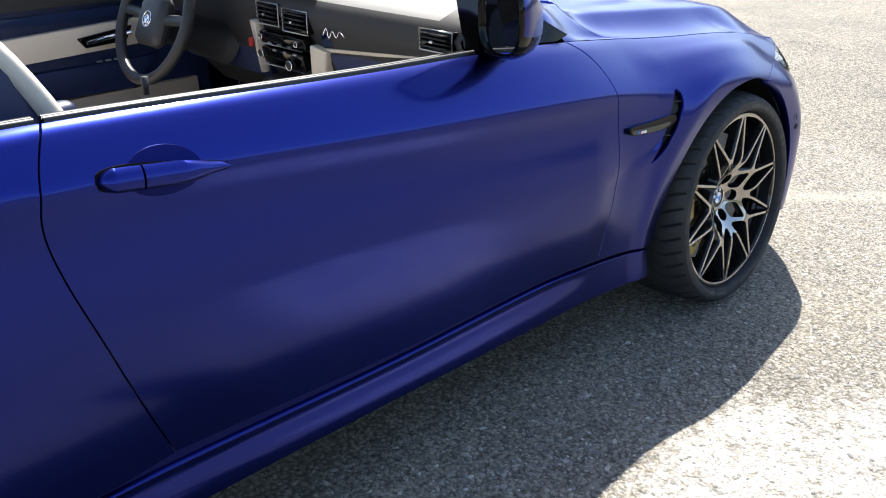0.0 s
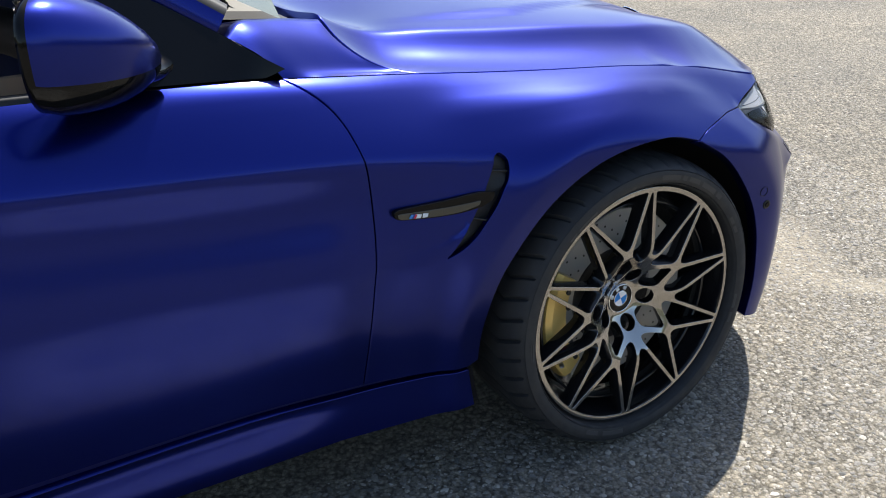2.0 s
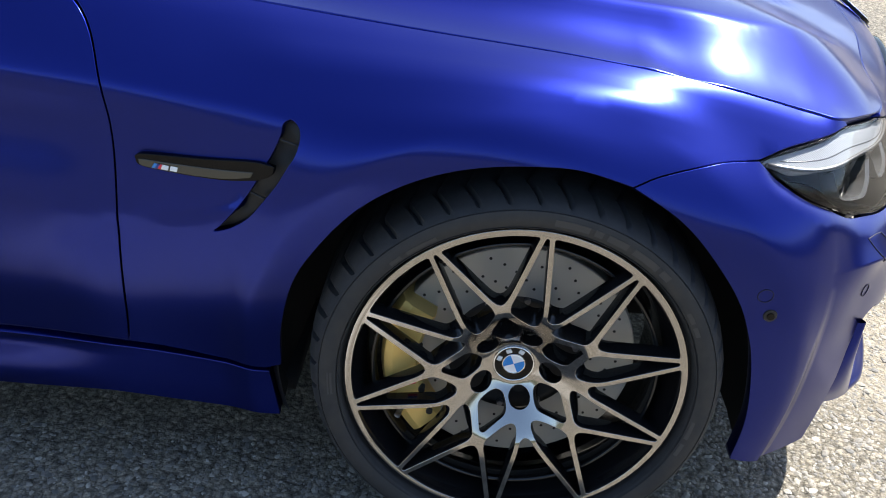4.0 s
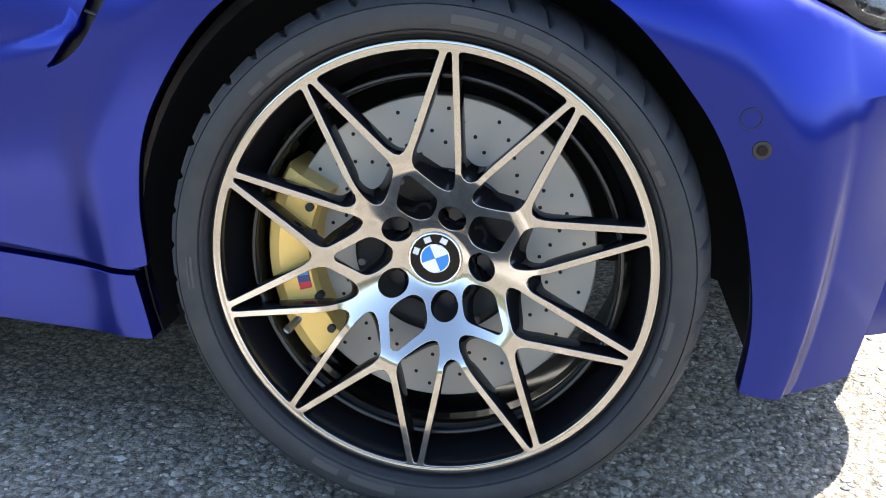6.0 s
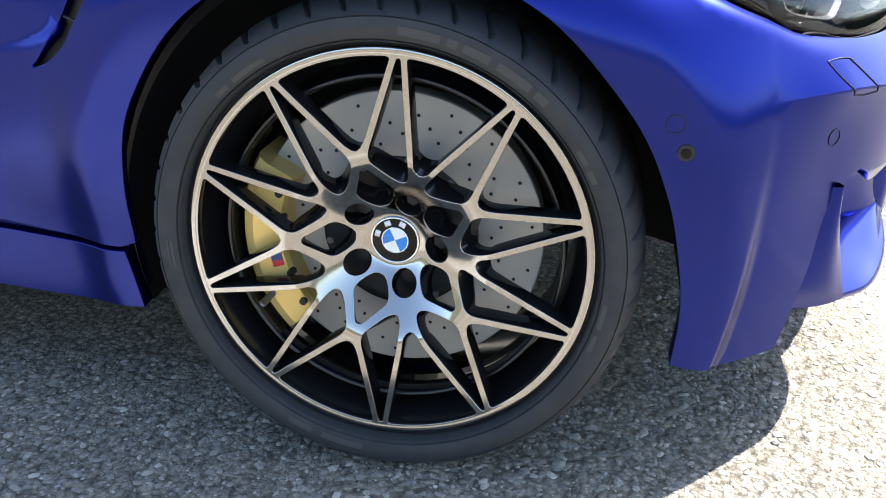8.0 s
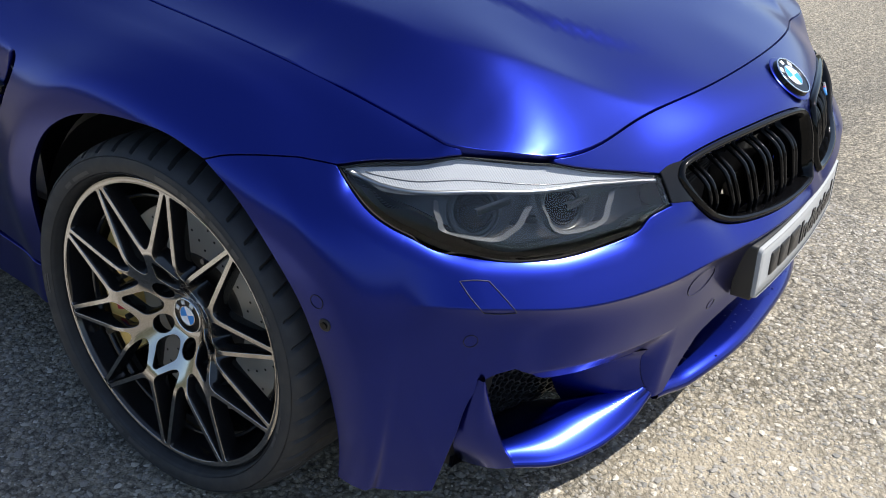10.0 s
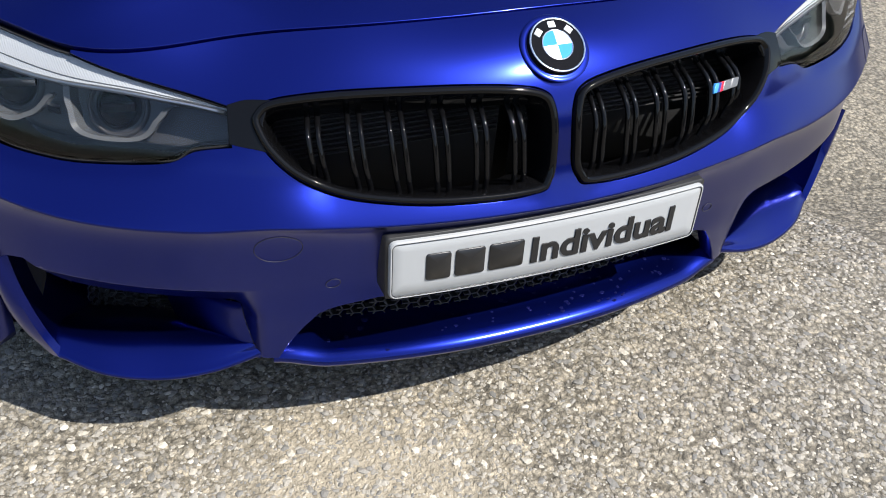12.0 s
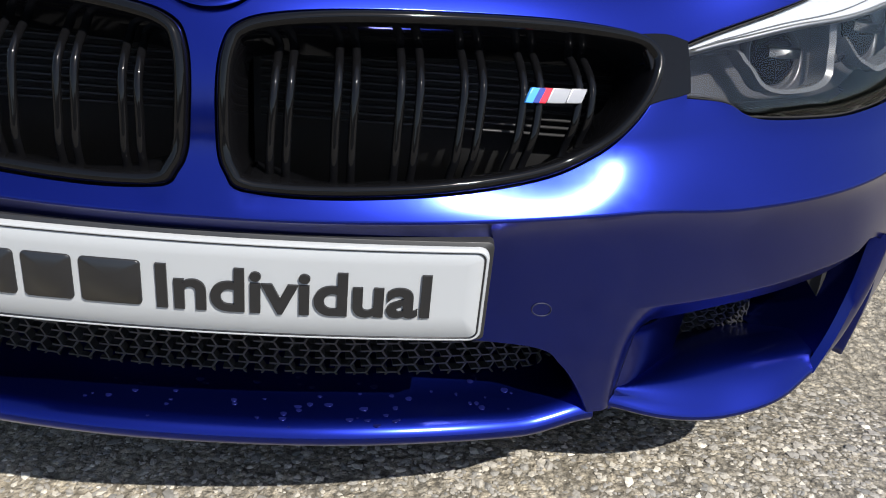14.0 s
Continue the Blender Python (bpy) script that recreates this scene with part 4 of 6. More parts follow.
def wheel_star(parent):
    """Polished hub and spokes: a dished plate with rounded windows, black inside them."""
    t = np.arange(150) * 2 * np.pi / 150
    outer = np.stack([.2622 * np.cos(t), .2622 * np.sin(t)], 1)
    holes = []
    for k in range(5):
        a = BOLT + 72 * k
        holes.append(window(OVER_BOLT, a))
        holes.append(window(OVER_GAP, a + 36))
        for s in (1, -1):
            holes.append(spline([on_face(r, a + s * d) for r, d in SLOT], 2, True))
        c = on_face(.0595, a)
        holes.append(np.stack([c[0] + .0183 * np.cos(t[::6]), c[1] + .0183 * np.sin(t[::6])], 1))
        w = [(.0525, -8), (.0525, 8), (.0660, 16.5), (.0835, 19), (.1175, 2.2), (.1175, -2.2), (.0835, -19), (.0660, -16.5)]
        holes.append(rounded([on_face(r, a + 36 + d) for r, d in w], [.006, .006, .008, .009, .004, .004, .009, .008]))
    v, f = sheet(outer, holes, .007)
    r = np.linalg.norm(v, axis=1)
    p = np.stack([v[:, 0], dish(r), v[:, 1]], 1)
    tilt = (dish(r + 1e-3) - dish(r - 1e-3)) / 2e-3
    n = np.stack([tilt * v[:, 0] / np.maximum(r, .01), -np.ones(len(v)), tilt * v[:, 1] / np.maximum(r, .01)], 1)
    n /= np.linalg.norm(n, axis=1)[:, None]
    P, N, F = shell(p, n, f, .034, .0010)
    F = [tuple(q) for q in F]
    mat = [0] * len(f) + [0, 1] * ((len(F) - len(f)) // 2)
    groups = {}
    for q, m in zip(F, mat):
        c = np.mean([P[i] for i in q], axis=0)
        rc, ang = math.hypot(c[0], c[2]), math.degrees(math.atan2(c[2], c[0]))
        k = round((ang - PHASE) / 36)
        key = "hub" if rc < .132 else (k % 10, 1 if ang - PHASE - 36 * k > 0 else -1)
        groups.setdefault(key, []).append((q, m))
    for key, faces in groups.items():
        ids = sorted({i for q, _ in faces for i in q})
        at = {i: j for j, i in enumerate(ids)}
        mesh_part("hub" if key == "hub" else "spoke", [P[i] for i in ids], [[at[i] for i in q] for q, _ in faces], [SILVER, WHEEL_BLACK], parent, "polished hub with bolt holes" if key == "hub" else "", index=[m for _, m in faces], normals=[N[i] for i in ids])


def tyre_mesh(steps=360):
    prof = [(.262, .014), (.270, .012), (.2755, .010), (.2775, .002), (.2785, -.008), (.2795, -.0125), (.281, -.0145), (.2822, -.0125), (.2835, -.0155), (.290, -.0185), (.300, -.0195), (.3085, -.017), (.3095, -.015), (.3105, -.0165), (.317, -.010), (.3225, .000), (.327, .012), (.330, .028), (.3325, .05), (.333, .115), (.3325, .18), (.330, .205), (.320, .236), (.300, .250), (.27, .245), (.25, .235)]
    i = np.arange(steps)
    rails = []
    for r, y in prof:
        a = i * 2 * np.pi / steps
        rr = np.full(steps, r)
        if r > .312 and y < .06:
            # blocks of the shoulder, parted by slanting grooves
            cut = i % 8 == 0
            rr -= np.where(cut, .008 if y > -.005 else .003, 0)
            a = a + (y + .01) * 1.1
        rails.append(np.stack([rr * np.cos(a), np.full(steps, y), rr * np.sin(a)], 1))
    v, f = sweep(rails, closed=True)
    return v, [q[::-1] for q in f]


MARK = material("tyre_mark_rubber", (.036, .037, .040), .5)


def build_wheel():
    lipp = [(.2715, .010), (.2722, .004), (.2712, .0006), (.2700, 0), (.2615, .0002), (.2603, .0015), (.2585, .012), (.2520, .035), (.2420, .060), (.2380, .11), (.2360, .2), (.250, .225)]
    v, f = lathe(lipp, 96)
    f = [q[::-1] for q in f]
    idx = [0 if 1 <= i // 96 <= 4 else 1 for i in range(len(f))]
    w = mesh_part("wheel", v, f, [SILVER, WHEEL_BLACK], car, "black and polished multi-spoke wheel", index=idx)
    v, f = tyre_mesh()
    t = mesh_part("tyre", v, f, RUBBER, w, "low-profile tyre with raised lettering")
    t.data.set_sharp_from_angle(angle=radians(40))
    # raised marks on the sidewall
    for a0, a1, r0, r1 in ((84, 74, .290, .3005), (72.5, 70, .290, .3005), (68.5, 62, .290, .3005), (60, 51, .290, .3005), (49.5, 46, .290, .3005), (33, 29, .287, .294), (27.5, 24, .287, .294), (178, 186, .289, .292), (178, 186, .2945, .2965), (338, 343, .286, .292), (345, 352, .286, .292), (262, 250, .288, .297), (247, 240, .288, .297), (118, 128, .287, .293), (130, 134, .287, .293)):
        n = 10
        a = np.radians(np.linspace(min(a0, a1), max(a0, a1), n))
        base = [np.interp(r, (.279, .2835, .290, .300, .3085), (-.012, -.0155, -.0185, -.0195, -.017)) for r in (r0, r1)]
        rails = [np.stack([r * np.cos(a), np.full(n, y), r * np.sin(a)], 1) for r, y in ((r0, base[0] + .002), (r0, base[0] - .0008), (r1, base[1] - .0008), (r1, base[1] + .002))]
        v2, f2 = sweep(rails)
        mesh_part("sidewall_mark", v2, [q[::-1] for q in f2], MARK, t, smooth=False)
    wheel_star(w)
    # inner ring behind the spokes
    v, f = lathe([(.232, .034), (.2295, .032), (.226, .036), (.222, .075), (.232, .08)], 80)
    mesh_part("barrel_step", v, [q[::-1] for q in f], WHEEL_BLACK, w)
    bm = bmesh.new()
    bmesh.ops.create_cone(bm, cap_ends=True, segments=40, radius1=.034, radius2=.0325, depth=.012)
    bmesh.ops.transform(bm, matrix=pose(0, .0610, 0, 90), verts=bm.verts)
    cap = part("centre_cap", bm, BLACK_GLOSS, w, "round centre cap with quartered blue and white disc", sharp=40)
    return w


def roundel(parent, r, m, ring=True):
    """A quartered blue and white disc in a thin bright ring, flat on m's x and y."""
    for q in range(4):
        a = np.radians(np.linspace(90 * q, 90 * q + 90, 9))
        v = [(0, 0, .0008)] + [(r * math.cos(t), r * math.sin(t), .0008) for t in a]
        v = [m @ Vector(p) for p in v]
        mesh_part("quarter", v, [(0, i, i + 1) for i in range(1, 9)], BADGE_BLUE if q in (1, 3) else BADGE_WHITE, parent, smooth=False)
    for rr, wd in ((r * 1.04, .0011), (r * 1.86, .0016)):
        a = np.linspace(0, 2 * np.pi, 41)[:-1]
        path = [m @ Vector((rr * math.cos(t), rr * math.sin(t), .0006)) for t in a]
        v, f = tube(path, wd, 6, True, up=m.to_3x3() @ Vector((0, 0, 1)))
        mesh_part("bright_ring", v, f, CHROME, parent)
    # writing on the dark band shown as three bars
    for t in (138, 90, 42):
        bm = bmesh.new()
        box(bm, (r * .5, r * .42, .0012), m @ Matrix.Rotation(radians(t - 90), 4, "Z") @ Matrix.Translation((0, r * 1.45, .0004)))
        part("letter_bar", bm, BADGE_WHITE, parent)


wheel = build_wheel()
roundel(wheel, .0175, pose(0, .0547, 0, 90) @ Matrix.Rotation(radians(22), 4, "Z"))
for k in range(5):
    a = radians(BOLT + 72 * k)
    bm = bmesh.new()
    bmesh.ops.create_cone(bm, cap_ends=True, segments=6, radius1=.0095, radius2=.0095, depth=.02)
    bmesh.ops.create_cone(bm, cap_ends=True, segments=20, radius1=.0145, radius2=.0145, depth=.006)
    bmesh.ops.transform(bm, matrix=pose(.0595 * math.cos(a), .080, .0595 * math.sin(a), 90), verts=bm.verts)
    part("wheel_bolt", bm, BLACK, wheel, sharp=30)
# valve
v, f = tube([(-.173, .05, -.083), (-.181, .035, -.090), (-.186, .02, -.0945)], (.005, .005, .0055), 10)
mesh_part("valve", v, f, STEEL, wheel)
bm = bmesh.new()
bmesh.ops.create_cone(bm, cap_ends=True, segments=14, radius1=.004, radius2=.004, depth=.0012)
bmesh.ops.transform(bm, matrix=pose(.277, -.0158, -.119, 90), verts=bm.verts)
part("tyre_mark", bm, BADGE_WHITE, wheel, "small pale dot")

WHEEL_POSE = pose(0, -.905, .3285, -2.8, 0, 1.0)
wheel.matrix_basis = WHEEL_POSE
for m in (pose(0, .905, .3285, -2.8, 0, 181), pose(-2.812, -.90, .3285), pose(-2.812, .90, .3285, 0, 0, 180)):
    copy_thing(wheel, m)

# brake: drilled disc, hat and gold caliper
v, f = lathe([(.110, .085), (.1985, .083), (.200, .085), (.200, .115), (.110, .118)], 80)
disc = mesh_part("brake_disc", v, [q[::-1] for q in f], DISC, car, "pale drilled brake disc")
disc.data.set_sharp_from_angle(angle=radians(30))
disc.matrix_basis = WHEEL_POSE
hv, hf = [], []
for k in range(18):
    for j, r in enumerate((.128, .142, .156, .170, .184)):
        a = radians(k * 20 + j * 6.5)
        c = np.array([r * math.cos(a), .0822, r * math.sin(a)])
        t = np.arange(8) * 2 * np.pi / 8
        hf.append(tuple(len(hv) + i for i in range(8)))
        hv += [tuple(c + (.0026 * math.cos(x), 0, .0026 * math.sin(x))) for x in t]
tagged(mesh_part("drilling", hv, hf, DARK, disc, smooth=False), kind="stuff")
v, f = lathe([(.03, .090), (.085, .091), (.098, .088), (.111, .086), (.112, .10)], 60)
mesh_part("disc_hat", v, [q[::-1] for q in f], BLACK, disc)
for k in range(10):
    a = radians(k * 36 + 10)
    bm = bmesh.new()
    bmesh.ops.create_cone(bm, cap_ends=True, segments=8, radius1=.006, radius2=.005, depth=.01)
    bmesh.ops.transform(bm, matrix=pose(.103 * math.cos(a), .086, .103 * math.sin(a), 90), verts=bm.verts)
    part("rivet", bm, STEEL, disc, sharp=30)


def arc_block(a0, a1, prof, steps=18):
    """A block round the axle from angle a0 to a1, its section a closed outline of (radius, y)."""
    a = np.radians(np.linspace(a0, a1, steps))
    rails = [np.stack([r * np.cos(a), np.full(steps, y), r * np.sin(a)], 1) for r, y in prof]
    v, f = sweep(rails, caps=True)
    k, m = len(prof), steps
    f += [tuple(i * m for i in range(k))[::-1], tuple(i * m + m - 1 for i in range(k))]
    return v, f


v, f = arc_block(148, 222, [(.155, .052), (.160, .044), (.198, .040), (.212, .046), (.218, .06), (.218, .14), (.15, .14)])
caliper = mesh_part("brake_caliper", v, [q[::-1] for q in f], GOLD, car, "gold-painted brake caliper", smooth=True)
caliper.data.set_sharp_from_angle(angle=radians(25))
caliper.matrix_basis = WHEEL_POSE
for a0, a1, c in ((171.5, 174, M_LIGHT), (174, 177, M_DARK), (177, 180, M_RED)):
    v, f = arc_block(a0 + 15, a1 + 15, [(.163, .041), (.178, .0395), (.178, .0425), (.163, .0435)], 3)
    mesh_part("stripe", v, [q[::-1] for q in f], c, caliper, smooth=False)
for a, r in ((152, .16), (158, .168), (216, .165), (200, .158), (170, .158)):
    bm = bmesh.new()
    bmesh.ops.create_cone(bm, cap_ends=True, segments=10, radius1=.006, radius2=.0055, depth=.012)
    bmesh.ops.transform(bm, matrix=pose(r * math.cos(radians(a)), .045, r * math.sin(radians(a)), 90), verts=bm.verts)
    part("pin", bm, BLACK, caliper, sharp=30)

# wheel housings
def wheel_house(x, y0, y1, r):
    a = np.radians(np.linspace(-17, 197, 40))
    rails = [np.stack([x + q * np.cos(a), np.full(40, y), .31 + q * np.sin(a)], 1) for q, y in ((r - .012, y0), (r + .004, y0 + (y1 - y0) * .06), (r + .01, y0 + (y1 - y0) * .3), (r, y1), (.02, y1))]
    v, f = sweep(rails)
    mesh_part("wheel_house", v, f, HOUSE, car)


HOUSE = material("wheel_house_felt", (.012, .012, .013), .75)
for x in (0, -2.812):
    wheel_house(x, -.858, -.52, .402 if x == 0 else .405)
    wheel_house(x, .858, .52, .402 if x == 0 else .405)


# ---- flank details ----
def skin_at(u, v, off=0.0):
    a, b = np.atleast_1d(np.asarray(u, float)), np.atleast_1d(np.asarray(v, float))
    return skin(a, b) + skin_normal(a, b) * off


def band(name, outer, lift, mat, parent, label="", deep=.004, step=.012):
    return skin_panel(name, outer, [], mat, parent, label, step=step, gap=0, lift=lift, deep=deep)


def vents(m, side):
    s = 1 if side == "right" else -1
    wing = [c for c in car.children if c.name.startswith("front_wing")][0 if s > 0 else 1]
    # dark duct behind the outlet, with three ribs
    duct = skin_panel("vent_duct", np.array(VENT) * (s, 1), [], BLACK, wing, lift=-.018, gap=-.003, deep=-.016, step=.02)
    for u, v in ((-1.785, 4.40), (-1.83, 3.62)):
        q = skin_at([(u - .014) * s, (u + .018) * s], [v + .02, v - .04], -.008)
        a, f = tube(np.linspace(q[0], q[1], 4), .0022, 6, up=(0, 1, 0))
        mesh_part("vent_rib", a, f, BLACK, wing)
    # gill: a tapering black blade that runs back from the outlet
    o = loop(m([(-2.000, 3.93), (-1.990, 3.975), (-1.905, 4.05), (-1.83, 4.10), (-1.80, 4.06)]), m([(-1.80, 4.06), (-1.805, 3.94), (-1.825, 3.86)]), m([(-1.825, 3.86), (-1.87, 3.815), (-1.941, 3.805), (-1.988, 3.82), (-2.000, 3.93)]))
    g = band("gill", o, .0, BLACK_GLOSS, wing, "gloss black side gill with bright strip", deep=.012)
    g.data.transform(Matrix.Translation((0, -.012 * s, 0)))
    o = loop(m([(-1.994, 3.91), (-1.94, 3.925), (-1.87, 3.945), (-1.83, 3.96)]), m([(-1.83, 3.96), (-1.834, 3.90)]), m([(-1.834, 3.90), (-1.875, 3.84), (-1.94, 3.825), (-1.986, 3.835), (-1.994, 3.91)]))
    gf = band("gill_face", o, .0, GILL, wing, deep=.003)
    gf.data.transform(Matrix.Translation((0, -.0145 * s, 0)))
    for k, (c, w0) in enumerate(((M_LIGHT, .0), (M_DARK, .004), (M_RED, .008))):
        u0 = -1.974 + w0
        band("stripe", np.array(loop([(u0, 3.83), (u0 + .004, 3.885)], [(u0 + .004, 3.885), (u0 + .008, 3.885)], [(u0 + .008, 3.885), (u0 + .004, 3.83)], [(u0 + .004, 3.83), (u0, 3.83)])) * (s, 1), .0165, c, g, deep=.001)
    for u0 in (-1.961, -1.948):
        band("letter_bar", np.array(loop([(u0, 3.83), (u0 + .002, 3.885)], [(u0 + .002, 3.885), (u0 + .011, 3.88)], [(u0 + .011, 3.88), (u0 + .009, 3.83)], [(u0 + .009, 3.83), (u0, 3.83)])) * (s, 1), .0165, BADGE_WHITE, g, deep=.001)


GILL = material("gill_bronze", (.08, .075, .06), .22, .4)
both(vents)


def handles(m, side):
    s = 1 if side == "right" else -1
    door = [c for c in car.children if c.name.startswith("door")][0 if s > 0 else 1]
    mid, row = -3.262, 4.98
    for name, k0, k1 in (("lock_cover", 0, .285), ("door_handle", .30, 1)):
        k = np.linspace(k0, k1, 20)
        u = mid + (k - .5) * .222
        v = row - .06 - .10 * (k - .5)
        p, n = skin_at(u * s, v), skin_normal(u * s, v)
        body = np.minimum((k + .004) / .09, 1) ** .45
        lift = .020 * body * (1 - .7 * ramp((k - .62) / .38))
        half = .0185 * body * (1 - .62 * ramp((k - .55) / .45)) * np.minimum((1.004 - k) / .05, 1) ** .5
        up = np.cross(n, np.gradient(p, axis=0))
        up /= np.linalg.norm(up, axis=1)[:, None] * np.sign(up[:, 2:3])
        rails = []
        for a, b in ((-1.0, -1.4), (-1.02, -.3), (-.8, .15), (-.3, .35), (.25, .30), (.7, .05), (1.02, -.35), (1.0, -1.4)):
            rails.append(p + up * (half * a)[:, None] + n * (lift + .012 * b)[:, None])
        vv, f = sweep(rails, caps=True)
        m_, k_ = 20, len(rails)
        f = f + [tuple(i * m_ for i in range(k_)), tuple(i * m_ + m_ - 1 for i in range(k_))[::-1]]
        mesh_part(name, vv, f if s < 0 else [q[::-1] for q in f], PAINT, door, "satin blue pull handle" if k0 else "").data.set_sharp_from_angle(angle=radians(50))
    # hollow behind the grip: a flat oval, its shade put into a darker blue
    a = np.arange(28) * 2 * np.pi / 28
    cup = np.stack([mid + .0 + .066 * np.cos(a), row - .05 + .46 * np.sin(a)], 1) * (s, 1)
    band("handle_cup", cup, .0012, CUP_SHADE, door, deep=.001, step=.02)
    # base under the grip, dark joint round the lock end
    o = np.stack([mid + .114 * np.cos(a), row - .06 - .10 * .5 * np.cos(a) + .21 * np.sign(np.sin(a)) * np.abs(np.sin(a)) ** .6 * (1 - .45 * np.cos(a))], 1) * (s, 1)
    band("handle_seal", o, .0012, SEAL, door, deep=.002, step=.02)


SEAL = material("black_seal", (.004, .004, .005), .8, 0, Specular_IOR_Level=.1)
CUP_SHADE = material("handle_cup_shade", (.003, .007, .09), .35, .9)
both(handles)


STRIP = material("satin_black_strip", (.006, .006, .007), .42)


def belts(m, side):
    """Bright-black weather strip along the door's upper edge, and the sealing rubber inside it."""
    s = 1 if side == "right" else -1
    for u0, u1 in ((-2.47, -3.408), (-3.422, -4.2)):
        u = np.linspace(u0, u1, 40) * s
        p, n = skin(u, np.full(40, 6.0)), skin_normal(u, np.full(40, 6.0))
        inn = np.stack([np.zeros(40), np.full(40, 1.0 * s), np.zeros(40)], 1)
        rails = [p + inn * a + np.array([0, 0, b]) for a, b in ((-.001, -.010), (.001, .003), (.004, .007), (.007, .006), (.0085, .001), (.010, .006), (.014, .008), (.018, .003), (.020, -.05))]
        v, f = sweep(rails)
        mesh_part("belt_strip", v, f if s < 0 else [q[::-1] for q in f], STRIP, car, "black weather strip")


both(belts)


def superoval(a, h, w, p=2.6):
    c, d = np.cos(a), np.sin(a)
    return np.sign(c) * np.abs(c) ** (2 / p) * w, np.sign(d) * np.abs(d) ** (2 / p) * h


def mirrors(m, side):
    s = 1 if side == "right" else -1
    a = np.linspace(0, 2 * np.pi, 49)[:-1]
    k = np.array([0, .03, .10, .20, .32, .46, .60, .74, .86, .95, 1.0])
    hw, hh, cy, cz = .104, .082, -.893, 1.017

    def at(t, size, x):
        w, h = superoval(a, hh * size + .0008, hw * size + .0008, 2.8)
        return np.stack([np.full(48, x) + .045 * w / hw * (1 - t), (cy + .055 * t + w) * s, cz - .038 * t + h * (1 - .06 * t) - .014 * w / hw], 1)

    rails = [at(t, (1 - t ** 2.2) ** .62 * (.95 + .05 * min(t / .1, 1)), -1.063 + .152 * t) for t in k]
    v, f = sweep(rails, closed=True)
    f = [q[::-1] for q in f] if s < 0 else f
    low = np.sin(a + np.pi / 48) < -.26
    idx = [1 if i < 48 or low[i % 48] else 0 for i in range(len(f))]
    g = mesh_part("wing_mirror", v, f, [PAINT, BLACK_GLOSS], car, "satin blue mirror with black lower shell", index=idx)
    v, f = sweep([at(0, z, x) for x, z in ((-1.063, .95), (-1.071, .93), (-1.071, .87), (-1.061, .85))], closed=True)
    mesh_part("mirror_bezel", v, f if s < 0 else [q[::-1] for q in f], BLACK_GLOSS, g)
    v = at(0, .86, -1.062)
    mesh_part("mirror_glass", v, [tuple(range(48)) if s > 0 else tuple(range(48))[::-1]], MIRROR, g, smooth=False)
    # foot and sail triangle
    v, f = tube([(-.985, -.885 * s, .968), (-.955, -.86 * s, .962), (-.93, -.835 * s, .958), (-.915, -.79 * s, .955)], (.024, .022, .024, .030), 14, flat=.62)
    mesh_part("mirror_foot", v, f, BLACK_GLOSS, g)
    lower = skin(np.linspace(-2.155, -2.50, 6) * s, np.full(6, 6.0)) + (0, .003 * s, .001)
    upper = np.array([(-.705, -.786, .921), (-.745, -.771, .946), (-.790, -.746, .978), (-.88, -.730, 1.035), (-.97, -.722, 1.080), (-1.04, -.722, 1.120)]) * (1, s, 1)
    v, f = sweep([lower + (0, .03 * s, -.01), lower, upper, upper + (0, .03 * s, 0)])
    f = f if s > 0 else [q[::-1] for q in f]
    mesh_part("sail_panel", v, f, BLACK_GLOSS, car, "black mirror triangle").data.set_sharp_from_angle(angle=radians(50))


MIRROR = material("mirror_silvering", (.9, .9, .92), .01, 1.0)
both(mirrors)


def pillars(m, side):
    s = 1 if side == "right" else -1
    path = spline([(-.79, -.714 * s, .988), (-.90, -.690 * s, 1.060), (-1.10, -.652 * s, 1.185), (-1.30, -.606 * s, 1.290), (-1.47, -.560 * s, 1.355)], 5)
    t = np.gradient(path, axis=0)
    t /= np.linalg.norm(t, axis=1)[:, None]
    out = np.cross(t, (0, -s * .35, 1.0)) * -1
    out = np.tile(np.array([0, -s, .25]), (len(path), 1))
    up = np.cross(out, t) * (1 if s > 0 else -1)
    up /= np.linalg.norm(up, axis=1)[:, None]
    for nm, mat, prof in (("screen_pillar", PAINT, ((.026, -.016), (.028, 0), (.024, .02), (.010, .034), (-.012, .040), (-.03, .03))), ("pillar_trim", BLACK, ((-.03, .03), (-.034, .0), (-.02, -.03), (.012, -.036), (.024, -.026), (.026, -.016)))):
        v, f = sweep([path + out * a + up * b for a, b in prof])
        mesh_part(nm, v, f if s > 0 else [q[::-1] for q in f], mat, car)


both(pillars)
# header rail and windscreen
v, f = tube(spline([(-1.47, -.56, 1.355), (-1.50, -.3, 1.385), (-1.51, 0, 1.393), (-1.50, .3, 1.385), (-1.47, .56, 1.355)], 6), .03, 10, flat=.7)
mesh_part("screen_header", v, f, PAINT, car)
_lo = spline([(-.66, -.66, .975), (-.60, -.40, .985), (-.575, 0, .99), (-.60, .40, .985), (-.66, .66, .975)], 6)
_hi = spline([(-1.47, -.54, 1.35), (-1.49, -.3, 1.38), (-1.50, 0, 1.388), (-1.49, .3, 1.38), (-1.47, .54, 1.35)], 6)
_rails = []
for t in np.linspace(0, 1, 9):
    r = _lo * (1 - t) + _hi * t
    r[:, 2] += .05 * t * (1 - t)
    _rails.append(r)
v, f = sweep(_rails)
screen = mesh_part("windscreen", v, f, [LENS, BLACK_GLOSS], car, "clear windscreen with a black lower band", index=[1 if i < len(_lo) - 1 else 0 for i in range(len(f))])
screen.visible_shadow = False
